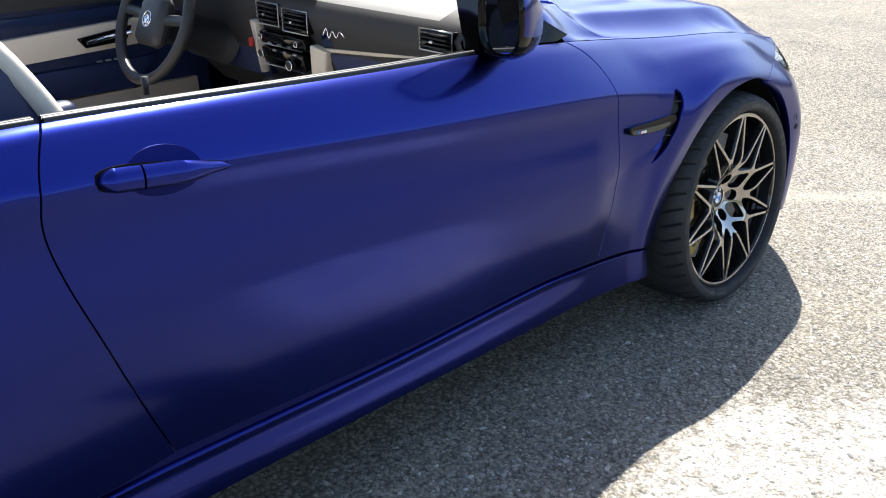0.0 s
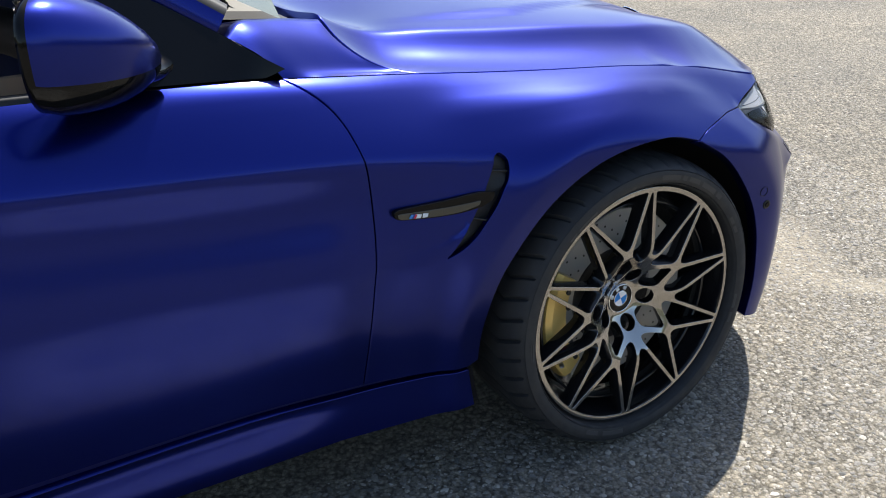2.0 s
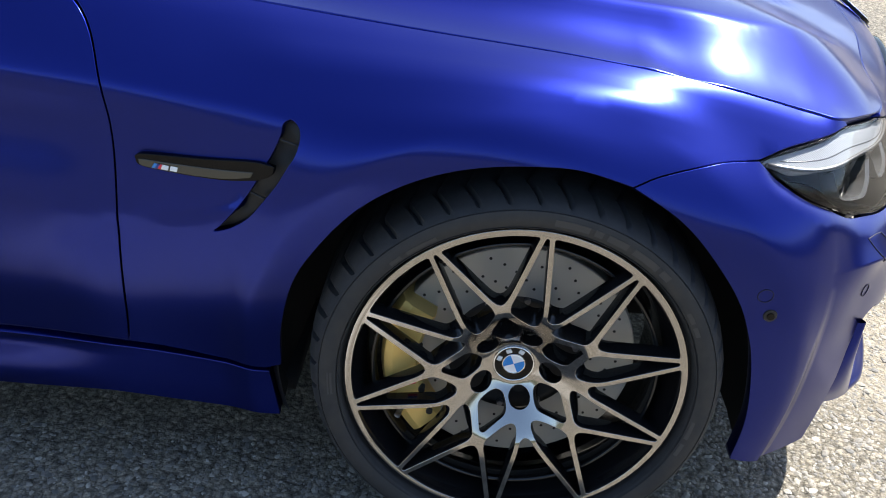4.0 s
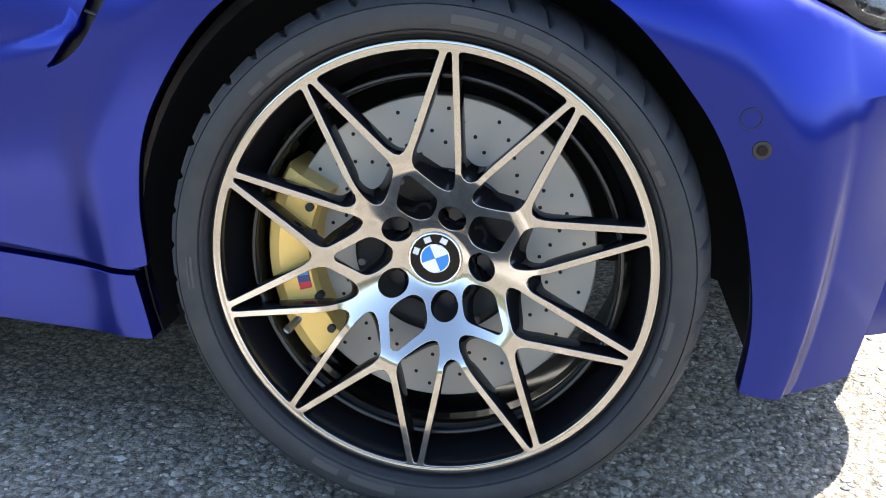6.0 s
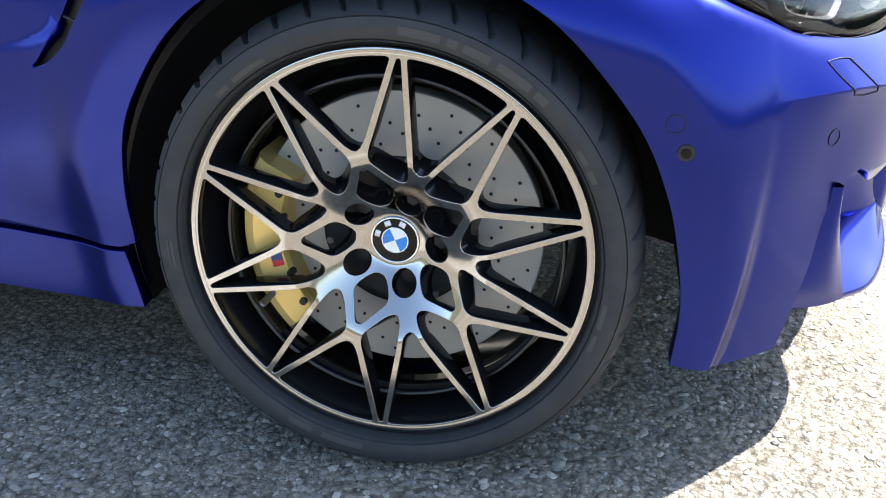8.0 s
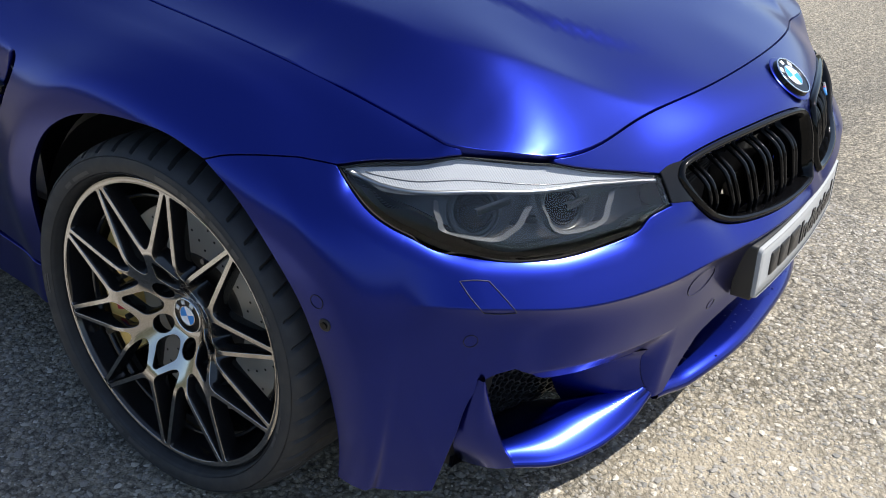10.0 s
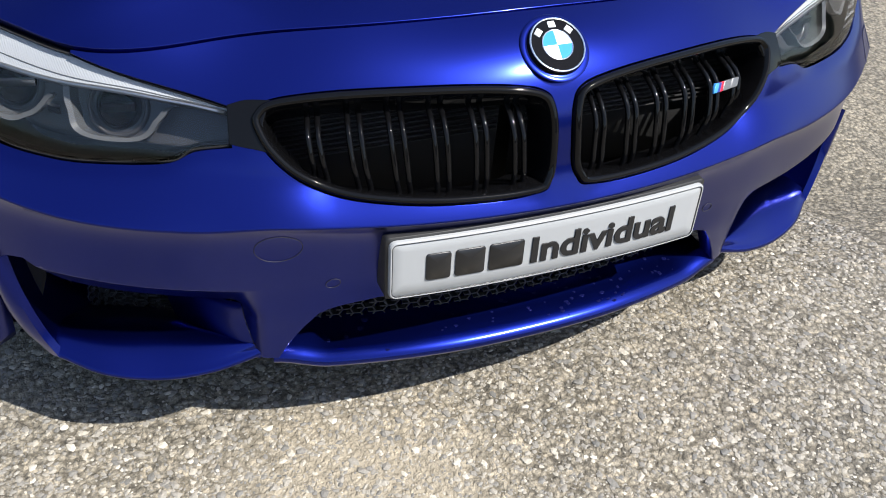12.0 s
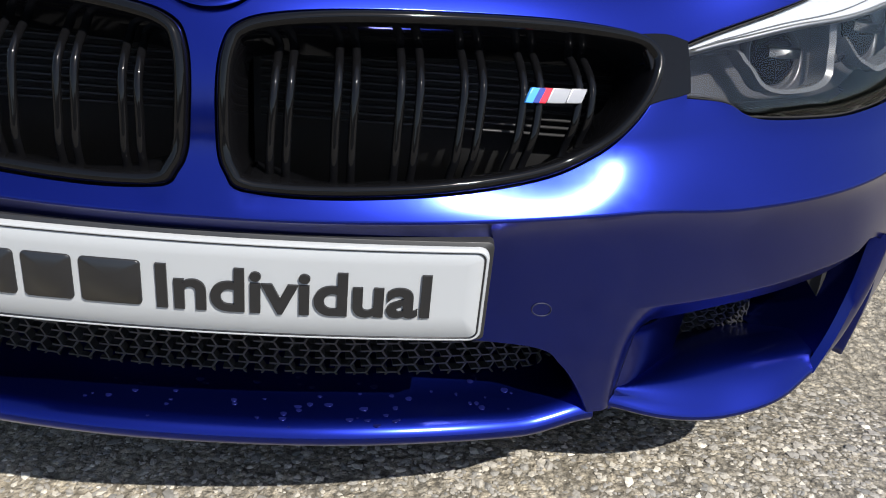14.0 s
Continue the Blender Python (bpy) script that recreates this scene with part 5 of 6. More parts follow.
# scuttle with wiper arms under the bonnet's rear edge
v, f = sweep([HOOD_REAR[::-1] + (.03, 0, -.035), HOOD_REAR[::-1] + (-.01, 0, -.03), HOOD_REAR[::-1] * (1, .96, 1) + (-.05, 0, -.022), HOOD_REAR[::-1] * (1, .90, 1) + (-.10, 0, .0)])
mesh_part("scuttle", v, f, BLACK, car)
for pts in ([(-.66, -.30, .985), (-.68, -.45, 1.0), (-.74, -.60, 1.02)], [(-.66, .35, .99), (-.67, .05, 1.0), (-.70, -.25, 1.02)]):
    v, f = tube(spline(pts, 6), .008, 8)
    w = mesh_part("wiper", v, f, BLACK, car)
    v, f = tube(spline(np.array(pts) + (-.02, .02, .006), 6), .005, 6)
    mesh_part("wiper_blade", v, f, RUBBER, w)
# floor pan and bulkhead that keep daylight out
bm = bmesh.new()
box(bm, (3.2, 1.55, .03), Matrix.Translation((-1.98, 0, .19)))
box(bm, (.62, .98, .03), Matrix.Translation((.28, 0, .22)))
box(bm, (.9, .98, .03), Matrix.Translation((-.3, 0, .19)))
box(bm, (.02, 1.4, .62), Matrix.Translation((-.62, 0, .52)))
box(bm, (.02, .98, .36), Matrix.Translation((.50, 0, .40)))
part("floor_pan", bm, DARK, car)


# ---- nose details ----
def honeycomb(name, u0, u1, v0, v1, back, parent, cell=.034, mat=None):
    """A mesh of flat hexagons behind an opening, as a grid of thin bars."""
    vs, fs = [], []
    h = cell * .30
    rows = int((v1 - v0) * VS / h) + 2
    cols = int((u1 - u0) / cell) + 2
    ends = []
    for r in range(rows):
        for c in range(cols):
            u, v = u0 + (c + .5 * (r % 2)) * cell, v0 + r * h / VS
            for (au, av), (bu, bv) in (((-.33, .0), (.33, .0)), ((.33, 0), (.5, .5)), ((.33, 0), (.5, -.5))):
                a, b = (u + au * cell, v + av * 2 * h / VS), (u + bu * cell, v + bv * 2 * h / VS)
                if u0 < a[0] < u1 and u0 < b[0] < u1 and v0 <= a[1] <= v1 and v0 <= b[1] <= v1:
                    ends.append(a + b)
    e = np.array(ends)
    pa, pb, na = skin_at(e[:, 0], e[:, 1], -back), skin_at(e[:, 2], e[:, 3], -back), skin_normal(e[:, 0], e[:, 1])
    d = (pb - pa) / np.linalg.norm(pb - pa, axis=1)[:, None]
    w = np.cross(na, d) * .0011
    vs = np.stack([pa - w, pa + w, pb + w, pb - w, pa - w - na * .012, pa + w - na * .012, pb + w - na * .012, pb - w - na * .012], 1).reshape(-1, 3)
    for k in range(0, len(vs), 8):
        fs += [(k, k + 3, k + 2, k + 1), (k, k + 1, k + 5, k + 4), (k + 3, k + 7, k + 6, k + 2), (k + 1, k + 2, k + 6, k + 5), (k, k + 4, k + 7, k + 3)]
    return tagged(mesh_part(name, vs, fs, mat or MESH_BLACK, parent, "black honeycomb mesh", smooth=False), kind="stuff")


# near-black sheet added behind an opening; its colour stands for the unlit depth there
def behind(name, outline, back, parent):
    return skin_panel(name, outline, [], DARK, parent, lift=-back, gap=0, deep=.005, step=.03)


MESH_BLACK = material("mesh_black", (.022, .022, .023), .42)
honeycomb("intake_mesh", -.37, .37, .02, 1.42, .075, bumper)
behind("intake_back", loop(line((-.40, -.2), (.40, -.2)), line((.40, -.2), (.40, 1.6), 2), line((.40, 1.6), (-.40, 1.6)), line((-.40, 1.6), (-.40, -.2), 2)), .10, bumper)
for s in (1, -1):
    a, b = sorted((s * .44, s * .74))
    honeycomb("intake_mesh", a, b, -.1, 1.95, .085, bumper)
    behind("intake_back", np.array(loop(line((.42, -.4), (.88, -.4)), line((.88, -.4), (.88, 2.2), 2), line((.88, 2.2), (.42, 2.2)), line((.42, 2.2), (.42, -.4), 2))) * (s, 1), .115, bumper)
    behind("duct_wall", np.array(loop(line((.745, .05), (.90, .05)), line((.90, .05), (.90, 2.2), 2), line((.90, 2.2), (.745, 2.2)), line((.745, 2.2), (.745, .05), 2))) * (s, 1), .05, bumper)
    # fin at the outer end of the corner intake: its fore edge sweeps down into the lip
    fore = spline([(.566, -.771, .412), (.580, -.762, .340), (.596, -.744, .270), (.609, -.724, .224)], 5) * (1, s, 1)
    rear = spline([(.556, -.778, .408), (.538, -.788, .330), (.525, -.780, .260), (.522, -.755, .214)], 5) * (1, s, 1)
    g = np.array([fore * (1 - q) + rear * q + np.array((.010, -.006 * s, 0)) * math.sin(math.pi * q) for q in np.linspace(0, 1, 7)])
    back = g[::-1] + np.array((-.008, .010 * s, 0))
    v, f = sweep(np.concatenate([g, back]), caps=True)
    fin = mesh_part("intake_fin", v, f if s < 0 else [q[::-1] for q in f], PAINT, bumper, "satin blue fin beside the corner intake")
    fin.data.set_sharp_from_angle(angle=radians(60))
    # painted cheek behind the fin, and the one that rounds in from the pillar
    v, f = sweep([fore + np.array((-.15, .075 * s, 0)) * q for q in np.linspace(0, 1, 5)])
    mesh_part("intake_wall", v, f if s > 0 else [q[::-1] for q in f], PAINT, bumper)
    edge = spline(PILLAR_OUT, 5) * (s, 1)
    p = skin(edge[:, 0], edge[:, 1])
    v, f = sweep([p + np.array((-.12 * q ** 1.3 + .001, -.105 * s * q, 0)) for q in np.linspace(0, 1, 8)])
    mesh_part("intake_wall", v, f if s < 0 else [q[::-1] for q in f], PAINT, bumper)

# number plate on its black carrier
def plate_point(y, z, off=0.0):
    """On the slightly bowed plate: y across, z up its face from the lower edge."""
    x = .811 - .20 * y * y + off
    return np.array([x - .05 * z, y, .393 + z * .90])


def plate_slab(w, h, y0, z0, front, back, r, mat, name, parent, label=""):
    """A bowed slab with rounded corners, w by h, its lower middle at (y0, z0)."""
    a = []
    for cy, cz, t0 in ((w / 2 - r, h - r, 0), (-w / 2 + r, h - r, 90), (-w / 2 + r, r, 180), (w / 2 - r, r, 270)):
        a += [(cy + r * math.cos(radians(t)), cz + r * math.sin(radians(t))) for t in np.linspace(t0, t0 + 90, 6)]
    o = resample(np.array(a), .03)
    v, f = sheet(o, [], .03)
    p = np.array([plate_point(y + y0, z + z0, front) for y, z in v])
    P, N, F = shell(p, np.tile((1.0, 0, .04), (len(p), 1)), f, front - back, .0008)
    return mesh_part(name, P, F, mat, parent, label)


plate = plate_slab(.520, .110, 0, 0, .010, .002, .010, WHITE, "show_plate", car, "white embossed show plate in a black carrier")
plate_slab(.528, .119, 0, -.004, .004, -.030, .006, BLACK, "plate_carrier", plate)
# embossed black border line, a hair proud
for w0, h0, z0, rim, mat in ((.514, .104, .003, .0022, LETTER),):
    def _round(w, h, z, r):
        q = []
        for cy, cz, t0 in ((w / 2 - r, h - r, 0), (-w / 2 + r, h - r, 90), (-w / 2 + r, r, 180), (w / 2 - r, r, 270)):
            q += [(cy + r * math.cos(radians(t)), cz + r * math.sin(radians(t)) + z) for t in np.linspace(t0, t0 + 90, 6)]
        return resample(np.array(q), .02)
    path = np.array([plate_point(y, z, .0102) for y, z in _round(w0, h0, z0, .009)])
    v, f = tube(path, .0011, 6, True, up=(1, 0, 0))
    mesh_part("border_line", v, f, LETTER, plate)
    path = np.array([plate_point(y, z, .0100) for y, z in _round(w0 + .003, h0 + .003, z0 - .0015, .010)])
    v, f = tube(path, .0016, 6, True, up=(1, 0, 0))
    mesh_part("raised_rim", v, f, WHITE, plate)


def lettering(text, size, width, y0, z0, deep, mat, parent):
    """Flat raised words in the built-in font, laid on the bowed plate."""
    cu = bpy.data.curves.new("word", "FONT")
    cu.body, cu.size, cu.extrude, cu.offset = text, size, .5, .0017
    ob = bpy.data.objects.new("word", cu)
    scene.collection.objects.link(ob)
    bpy.context.view_layer.update()
    me = bpy.data.meshes.new_from_object(ob.evaluated_get(bpy.context.evaluated_depsgraph_get()))
    bpy.data.objects.remove(ob)
    co = np.array([tuple(v.co) for v in me.vertices])
    lo, hi = co[:, 0].min(), co[:, 0].max()
    for v, c in zip(me.vertices, co):
        y = y0 + (c[0] - lo) / (hi - lo) * width
        v.co = plate_point(y, z0 + c[1], deep + (.0 if c[2] < 0 else .0024))
    me.materials.append(mat)
    return me


_all = lettering("Individual", .070, .252, -.043, .031, .0100, LETTER, plate)
_bm = bmesh.new()
_bm.from_mesh(_all)
_left, _islands = set(_bm.verts), []
while _left:
    _grow, _seen = [_left.pop()], []
    while _grow:
        _v = _grow.pop()
        _seen.append(_v)
        for _e in _v.link_edges:
            _o = _e.other_vert(_v)
            if _o in _left:
                _left.remove(_o)
                _grow.append(_o)
    _islands.append((sum(q.co.y for q in _seen) / len(_seen), min(q.co.y for q in _seen), max(q.co.y for q in _seen), _seen))
_islands.sort(key=lambda q: q[0])
_groups = []
for _i in _islands:      # the dot of an i stays with its stem
    if _groups and _i[1] < _groups[-1][1] - .002:
        _groups[-1] = (_groups[-1][0] + _i[3], max(_groups[-1][1], _i[2]))
    else:
        _groups.append((list(_i[3]), _i[2]))
for _g, _ in _groups:
    _n = {v: k for k, v in enumerate(_g)}
    mesh_part("letter", [v.co for v in _g], [[_n[v] for v in f.verts] for f in {f for v in _g for f in v.link_faces}], LETTER, plate, smooth=False)
_bm.free()
for y0, w0 in ((-.207, .036), (-.163, .044), (-.111, .054)):
    plate_slab(w0, .050, y0 + w0 / 2, .031, .0125, .009, .004, LETTER, "letter_bar", plate)

# nose badge
bm = bmesh.new()
bmesh.ops.create_cone(bm, cap_ends=True, segments=56, radius1=.043, radius2=.0405, depth=.009)
_n = skin_normal([0.0], [5.40])[0]
_c = skin([0.0], [5.40])[0]
_ax = Matrix(((0, _n[2] * -1, _n[0]), (1, 0, 0), (0, _n[0], _n[2]))).to_4x4()
BADGE = Matrix.Translation(Vector(_c + _n * .004)) @ _ax
bmesh.ops.transform(bm, matrix=BADGE, verts=bm.verts)
badge = part("nose_badge", bm, BLACK_GLOSS, car, "round badge with quartered blue and white disc", sharp=35)
roundel(badge, .0215, BADGE @ Matrix.Translation((0, 0, .0046)))
# dished seat round the badge
a = np.arange(56) * 2 * np.pi / 56
v, f = sweep([[BADGE @ Vector((r * math.cos(t), r * math.sin(t), z)) for t in a] for r, z in ((.0425, -.003), (.0455, -.0036), (.050, -.0030), (.0515, -.0042))], closed=True)
mesh_part("badge_seat", v, f, PAINT, badge)


def closed_line(name, pts, width, parent, mat=DARK, off=.0004, closed=True):
    p = skin_at(pts[:, 0], pts[:, 1], off)
    v, f = tube(p, width, 5, closed, up=(.3, .2, 1))
    return mesh_part(name, v, f, mat, parent)


SEAM_DARK = material("panel_joint", (.004, .005, .03), .6)
for s in (1, -1):
    t = np.arange(30) * 2 * np.pi / 30
    if s < 0:
        closed_line("tow_cover", np.stack([s * (.405 + .033 * np.cos(t)), 2.755 + .275 * np.sin(t)], 1), .0009, bumper, SEAM_DARK)
    closed_line("washer_cover", np.array(loop([(.865, 3.55), (.84, 3.575), (.822, 3.57)], [(.822, 3.57), (.80, 3.30), (.784, 3.09)], [(.784, 3.09), (.81, 3.06), (.832, 3.08)], [(.832, 3.08), (.85, 3.30), (.865, 3.55)])) * (s, 1), .0009, bumper, SEAM_DARK)
    for u, r0 in ((.318, 1.85), (.845, 2.55)):
        closed_line("sensor", np.stack([s * (u + .0105 * np.cos(t)), r0 + .105 * np.sin(t)], 1), .0008, bumper, SEAM_DARK)
    closed_line("sensor", np.stack([s * (1.072 + .011 * np.cos(t)), 3.03 + .11 * np.sin(t)], 1), .0008, bumper, SEAM_DARK)
    # parking camera in a small black eye
    p, n = skin_at(s * 1.057, 2.68)[0], skin_normal([s * 1.057], [2.68])[0]
    for r, d, mt in ((.0115, .002, BLACK), (.0065, .004, BLACK_GLOSS)):
        bm = bmesh.new()
        bmesh.ops.create_cone(bm, cap_ends=True, segments=24, radius1=r, radius2=r * .85, depth=d * 2)
        bmesh.ops.transform(bm, matrix=Matrix.Translation(Vector(p)) @ Vector(n).to_track_quat("Z", "Y").to_matrix().to_4x4(), verts=bm.verts)
        part("side_camera", bm, mt, bumper, sharp=35)

# small model badge on the left kidney: three stripes and two bright bars
_g = [c for c in car.children if c.name.startswith("kidney_grille")][1]
for k, (w0, c) in enumerate(((.0062, M_LIGHT), (.0062, M_DARK), (.0062, M_RED), (.018, STEEL), (.016, STEEL))):
    u = .287 + (0, .0062, .0124, .0205, .0405)[k]
    r, h = 4.535, .062
    o = np.array(loop([(u, r - h), (u + .007, r + h)], [(u + .007, r + h), (u + .007 + w0, r + h)], [(u + .007 + w0, r + h), (u + w0, r - h)], [(u + w0, r - h), (u, r - h)]))
    skin_panel("badge_bar", o, [], c, _g, lift=-.004, gap=0, deep=.005, step=.01)

# drops of water left on the centre lip
def droplets():
    rng = np.random.default_rng(11)
    bm = bmesh.new()
    bmesh.ops.create_icosphere(bm, subdivisions=2, radius=1.0)
    base, tri = np.array([tuple(v.co) for v in bm.verts]), [[v.index for v in f.verts] for f in bm.faces]
    bm.free()
    us = rng.uniform(-.36, .36, 70)
    us[:45] = rng.normal(.10, .12, 45).clip(-.33, .33)
    p = skin(us, np.full(70, -.12) - .05 * np.cos(us * 3))
    vs, fs = [], []
    for k in range(70):
        back = rng.uniform(.010, .075)
        h = np.interp(back, (.009, .022, .045, .072, .10), (.009, .014, .018, .025, .038))
        r = rng.uniform(.0018, .0050)
        c = p[k] + np.array([-back, 0, h])
        fs += [[i + len(vs) for i in t] for t in tri]
        vs += list(base * (r, r * rng.uniform(.7, 1.1), r * .06) + c)
    m = material("dried_drop", (.010, .014, .13), .34, .7)
    lip_ = [c for c in bumper.children if c.name.startswith("centre_lip")][0]
    tagged(mesh_part("water_spotting", vs, fs, m, lip_, "dried water spots"), kind="stuff")


droplets()


# ---- cabin ----
def slab(name, pts, depth, mat, parent, label="", axis=(1, 0, 0), bevel=.006):
    """A plate with a polygon face, extruded along axis, with softened edges."""
    bm = bmesh.new()
    a = [bm.verts.new(p) for p in pts]
    f = bm.faces.new(a)
    r = bmesh.ops.extrude_face_region(bm, geom=[f])
    bmesh.ops.translate(bm, vec=Vector(axis) * depth, verts=[v for v in r["geom"] if isinstance(v, bmesh.types.BMVert)])
    bmesh.ops.recalc_face_normals(bm, faces=bm.faces)
    if bevel:
        bmesh.ops.bevel(bm, geom=list(bm.edges), offset=bevel, segments=2, affect="EDGES", profile=.6, clamp_overlap=True)
    return part(name, bm, mat, parent, label, sharp=40)


def soft_box(name, size, m, mat, parent, label="", bevel=.03):
    bm = bmesh.new()
    box(bm, size, m, bevel, 3)
    return part(name, bm, mat, parent, label, sharp=50)


# dashboard: section swept across the car
sec = [(-.62, .96), (-.78, .985), (-.90, .985), (-.955, .965), (-.985, .93), (-.965, .88), (-.945, .80), (-.90, .72), (-.80, .60), (-.66, .55)]
ys = np.linspace(-.70, .70, 30)
rails = []
for x, z in sec:
    lift = .035 * np.exp(-((ys - .37) / .17) ** 2) * (1 if z > .92 else 0)
    rails.append(np.stack([x - .015 * np.cos(ys * 2.2) + 0 * ys, ys * np.interp(x, (-.9, -.78, -.62), (1, .93, .85)), z + lift], 1))
v, f = sweep(rails)
# pale faces on the passenger side paint the windscreen's reflection into the top
idx = [1 if i // 29 in (0, 1, 2) and -.62 < ys[i % 29] < .0 else 0 for i in range(len(f))]
dash = mesh_part("dashboard", v, f, [DASH, DASH_REFLECTION], car, "black dashboard with a windscreen reflection painted pale on its top", index=idx)
# lacquer trim band in front of the passenger
slab("trim_panel", [(-.990, -.16, .925), (-.972, -.16, .845), (-.958, -.68, .885), (-.974, -.68, .925)], .012, BLUE_TRIM, dash, "navy lacquer trim", bevel=.004)
slab("trim_piping", [(-.978, -.17, .842), (-.972, -.17, .832), (-.962, -.68, .874), (-.966, -.68, .884)], .012, CREAM, dash, bevel=.002)
slab("glove_box", [(-.972, -.18, .828), (-.945, -.22, .72), (-.935, -.64, .74), (-.958, -.66, .868)], .03, NAVY, dash, bevel=.01)
slab("knee_panel", [(-.965, .16, .86), (-.93, .16, .70), (-.93, .66, .70), (-.965, .66, .86)], .03, NAVY, dash, bevel=.01)
# signature-like squiggle on the trim
v, f = tube(spline([(-1.0, -.20, .885), (-.999, -.215, .905), (-.999, -.225, .88), (-.999, -.24, .90), (-.998, -.255, .885), (-.998, -.27, .902), (-.997, -.29, .888)], 5), .0016, 5)
mesh_part("script_mark", v, f, CHROME, dash)


def air_vent(y, z, w, h, x=-.99):
    fr = soft_box("air_vent", (.03, w, h), Matrix.Translation((x + .006, y, z)), BLACK_GLOSS, dash, "air vent with slats", .006)
    for k in range(4):
        bm = bmesh.new()
        box(bm, (.022, w - .016, .003), pose(x - .012, y, z - h / 2 + h * (k + 1) / 5, 0, 20), .001)
        part("slat", bm, BLACK, fr)
    bm = bmesh.new()
    box(bm, (.012, .012, .007), Matrix.Translation((x - .022, y, z)), .002)
    part("tab", bm, CHROME, fr)
    v, f = tube([(x - .010, y - w / 2, z - h / 2), (x - .010, y + w / 2, z - h / 2), (x - .010, y + w / 2, z + h / 2), (x - .010, y - w / 2, z + h / 2)], .002, 5, True, up=(1, 0, 0))
    mesh_part("frame", v, f, CHROME_DARK, fr)


air_vent(.055, .912, .105, .062)
air_vent(-.075, .905, .115, .062)
air_vent(-.625, .925, .11, .05, -.982)
# radio and climate panels, cream surround with a red hazard switch
radio = soft_box("radio_panel", (.03, .215, .036), pose(-.992, -.015, .848, 0, -12), BLACK_GLOSS, dash, "black radio panel with knobs", .005)
climate = soft_box("climate_panel", (.03, .20, .050), pose(-.985, -.005, .795, 0, -12), BLACK_GLOSS, dash, "black climate panel", .005)
for host, z in ((radio, .848), (climate, .79)):
    v, f = tube([(-1.012, -.12, z - .018), (-1.012, .09, z - .018)], .0016, 5, up=(1, 0, 0))
    mesh_part("bright_line", v, f, CHROME_DARK, host)
for y, z, r in ((-.06, .785, .014), (.075, .80, .012), (.07, .85, .007), (-.10, .848, .007)):
    bm = bmesh.new()
    bmesh.ops.create_cone(bm, cap_ends=True, segments=22, radius1=r, radius2=r * .85, depth=.018)
    bmesh.ops.transform(bm, matrix=pose(-1.012, y, z, 0, 80), verts=bm.verts)
    k = part("knob", bm, BLACK, climate, sharp=40)
    v, f = tube([(-1.02, y + r * math.cos(t), z + r * math.sin(t)) for t in np.arange(16) * math.pi / 8], .0016, 5, True, up=(1, 0, 0))
    mesh_part("knob_ring", v, f, CHROME, climate)
for k in range(6):
    bm = bmesh.new()
    box(bm, (.006, .016, .006), pose(-1.008, -.075 + k * .024, .832 if k % 2 else .815, 0, -12), .001)
    part("button", bm, CHROME_DARK, climate)
slab("console_cheek", [(-1.0, .155, .885), (-1.012, .105, .885), (-1.0, .115, .735), (-.975, .145, .725)], .03, CREAM, dash, "cream leather console edge", bevel=.006)
slab("console_cheek", [(-1.0, -.135, .85), (-.985, -.19, .835), (-.965, -.15, .735), (-.985, -.115, .735)], .03, CREAM, dash, "cream leather console edge", bevel=.006)
bm = bmesh.new()
box(bm, (.01, .016, .026), pose(-1.014, .130, .825), .003)
part("hazard_switch", bm, HAZARD, dash, "red hazard switch")
soft_box("console_base", (.22, .26, .25), Matrix.Translation((-.885, 0, .60)), DASH, dash, bevel=.02)
soft_box("centre_console", (1.1, .22, .12), Matrix.Translation((-1.45, 0, .50)), CREAM, car, "cream centre console", .03)
soft_box("instrument_hood", (.16, .34, .07), pose(-.99, .37, 1.0, 0, 8), DASH, dash, bevel=.03)
soft_box("screen_display", (.02, .24, .10), pose(-.96, -.01, 1.005, 0, -8), BLACK_GLOSS, dash, "upright central display", .006)

# steering wheel
SW = Matrix.Translation((-1.19, .362, .885)) @ Matrix.Rotation(radians(-66), 4, "Y")
a = np.arange(48) * 2 * np.pi / 48
ring = [SW @ Vector((.180 * math.cos(t), .186 * math.sin(t), 0)) for t in a]
v, f = tube(ring, .0165, 12, True, up=SW.to_3x3() @ Vector((0, 0, 1)))
sw = mesh_part("steering_wheel", v, f, LEATHER_BLACK, car, "black leather three-spoke steering wheel")
bm = bmesh.new()
box(bm, (.15, .145, .05), SW @ Matrix.Translation((-.005, 0, -.005)), .03, 4)
part("airbag_cover", bm, LEATHER_BLACK, sw, sharp=60)
for pts in ([(0, .05, 0), (.01, .11, -.004), (.012, .175, 0)], [(0, -.05, 0), (.01, -.11, -.004), (.012, -.175, 0)]):
    v, f = tube([SW @ Vector(p) for p in spline(pts, 4)], .016, 8, flat=.5, up=SW.to_3x3() @ Vector((0, 0, 1)))
    mesh_part("side_spoke", v, f, LEATHER_BLACK, sw)
for d in (-.014, .014):
    v, f = tube([SW @ Vector(p) for p in ((.05, d * 2, -.004), (.11, d * 1.2, 0), (.172, d, 0))], (.010, .008, .010), 8, flat=.6, up=SW.to_3x3() @ Vector((0, 0, 1)))
    mesh_part("lower_spoke", v, f, LEATHER_BLACK, sw)
roundel(sw, .012, SW @ Matrix.Translation((-.005, 0, .0205)) @ Matrix.Rotation(radians(90), 4, "Z"))
v, f = tube([(-1.17, .362, .87), (-1.0, .37, .80), (-.95, .37, .78)], (.05, .06, .07), 14)
mesh_part("column_shroud", v, f, DASH, sw)


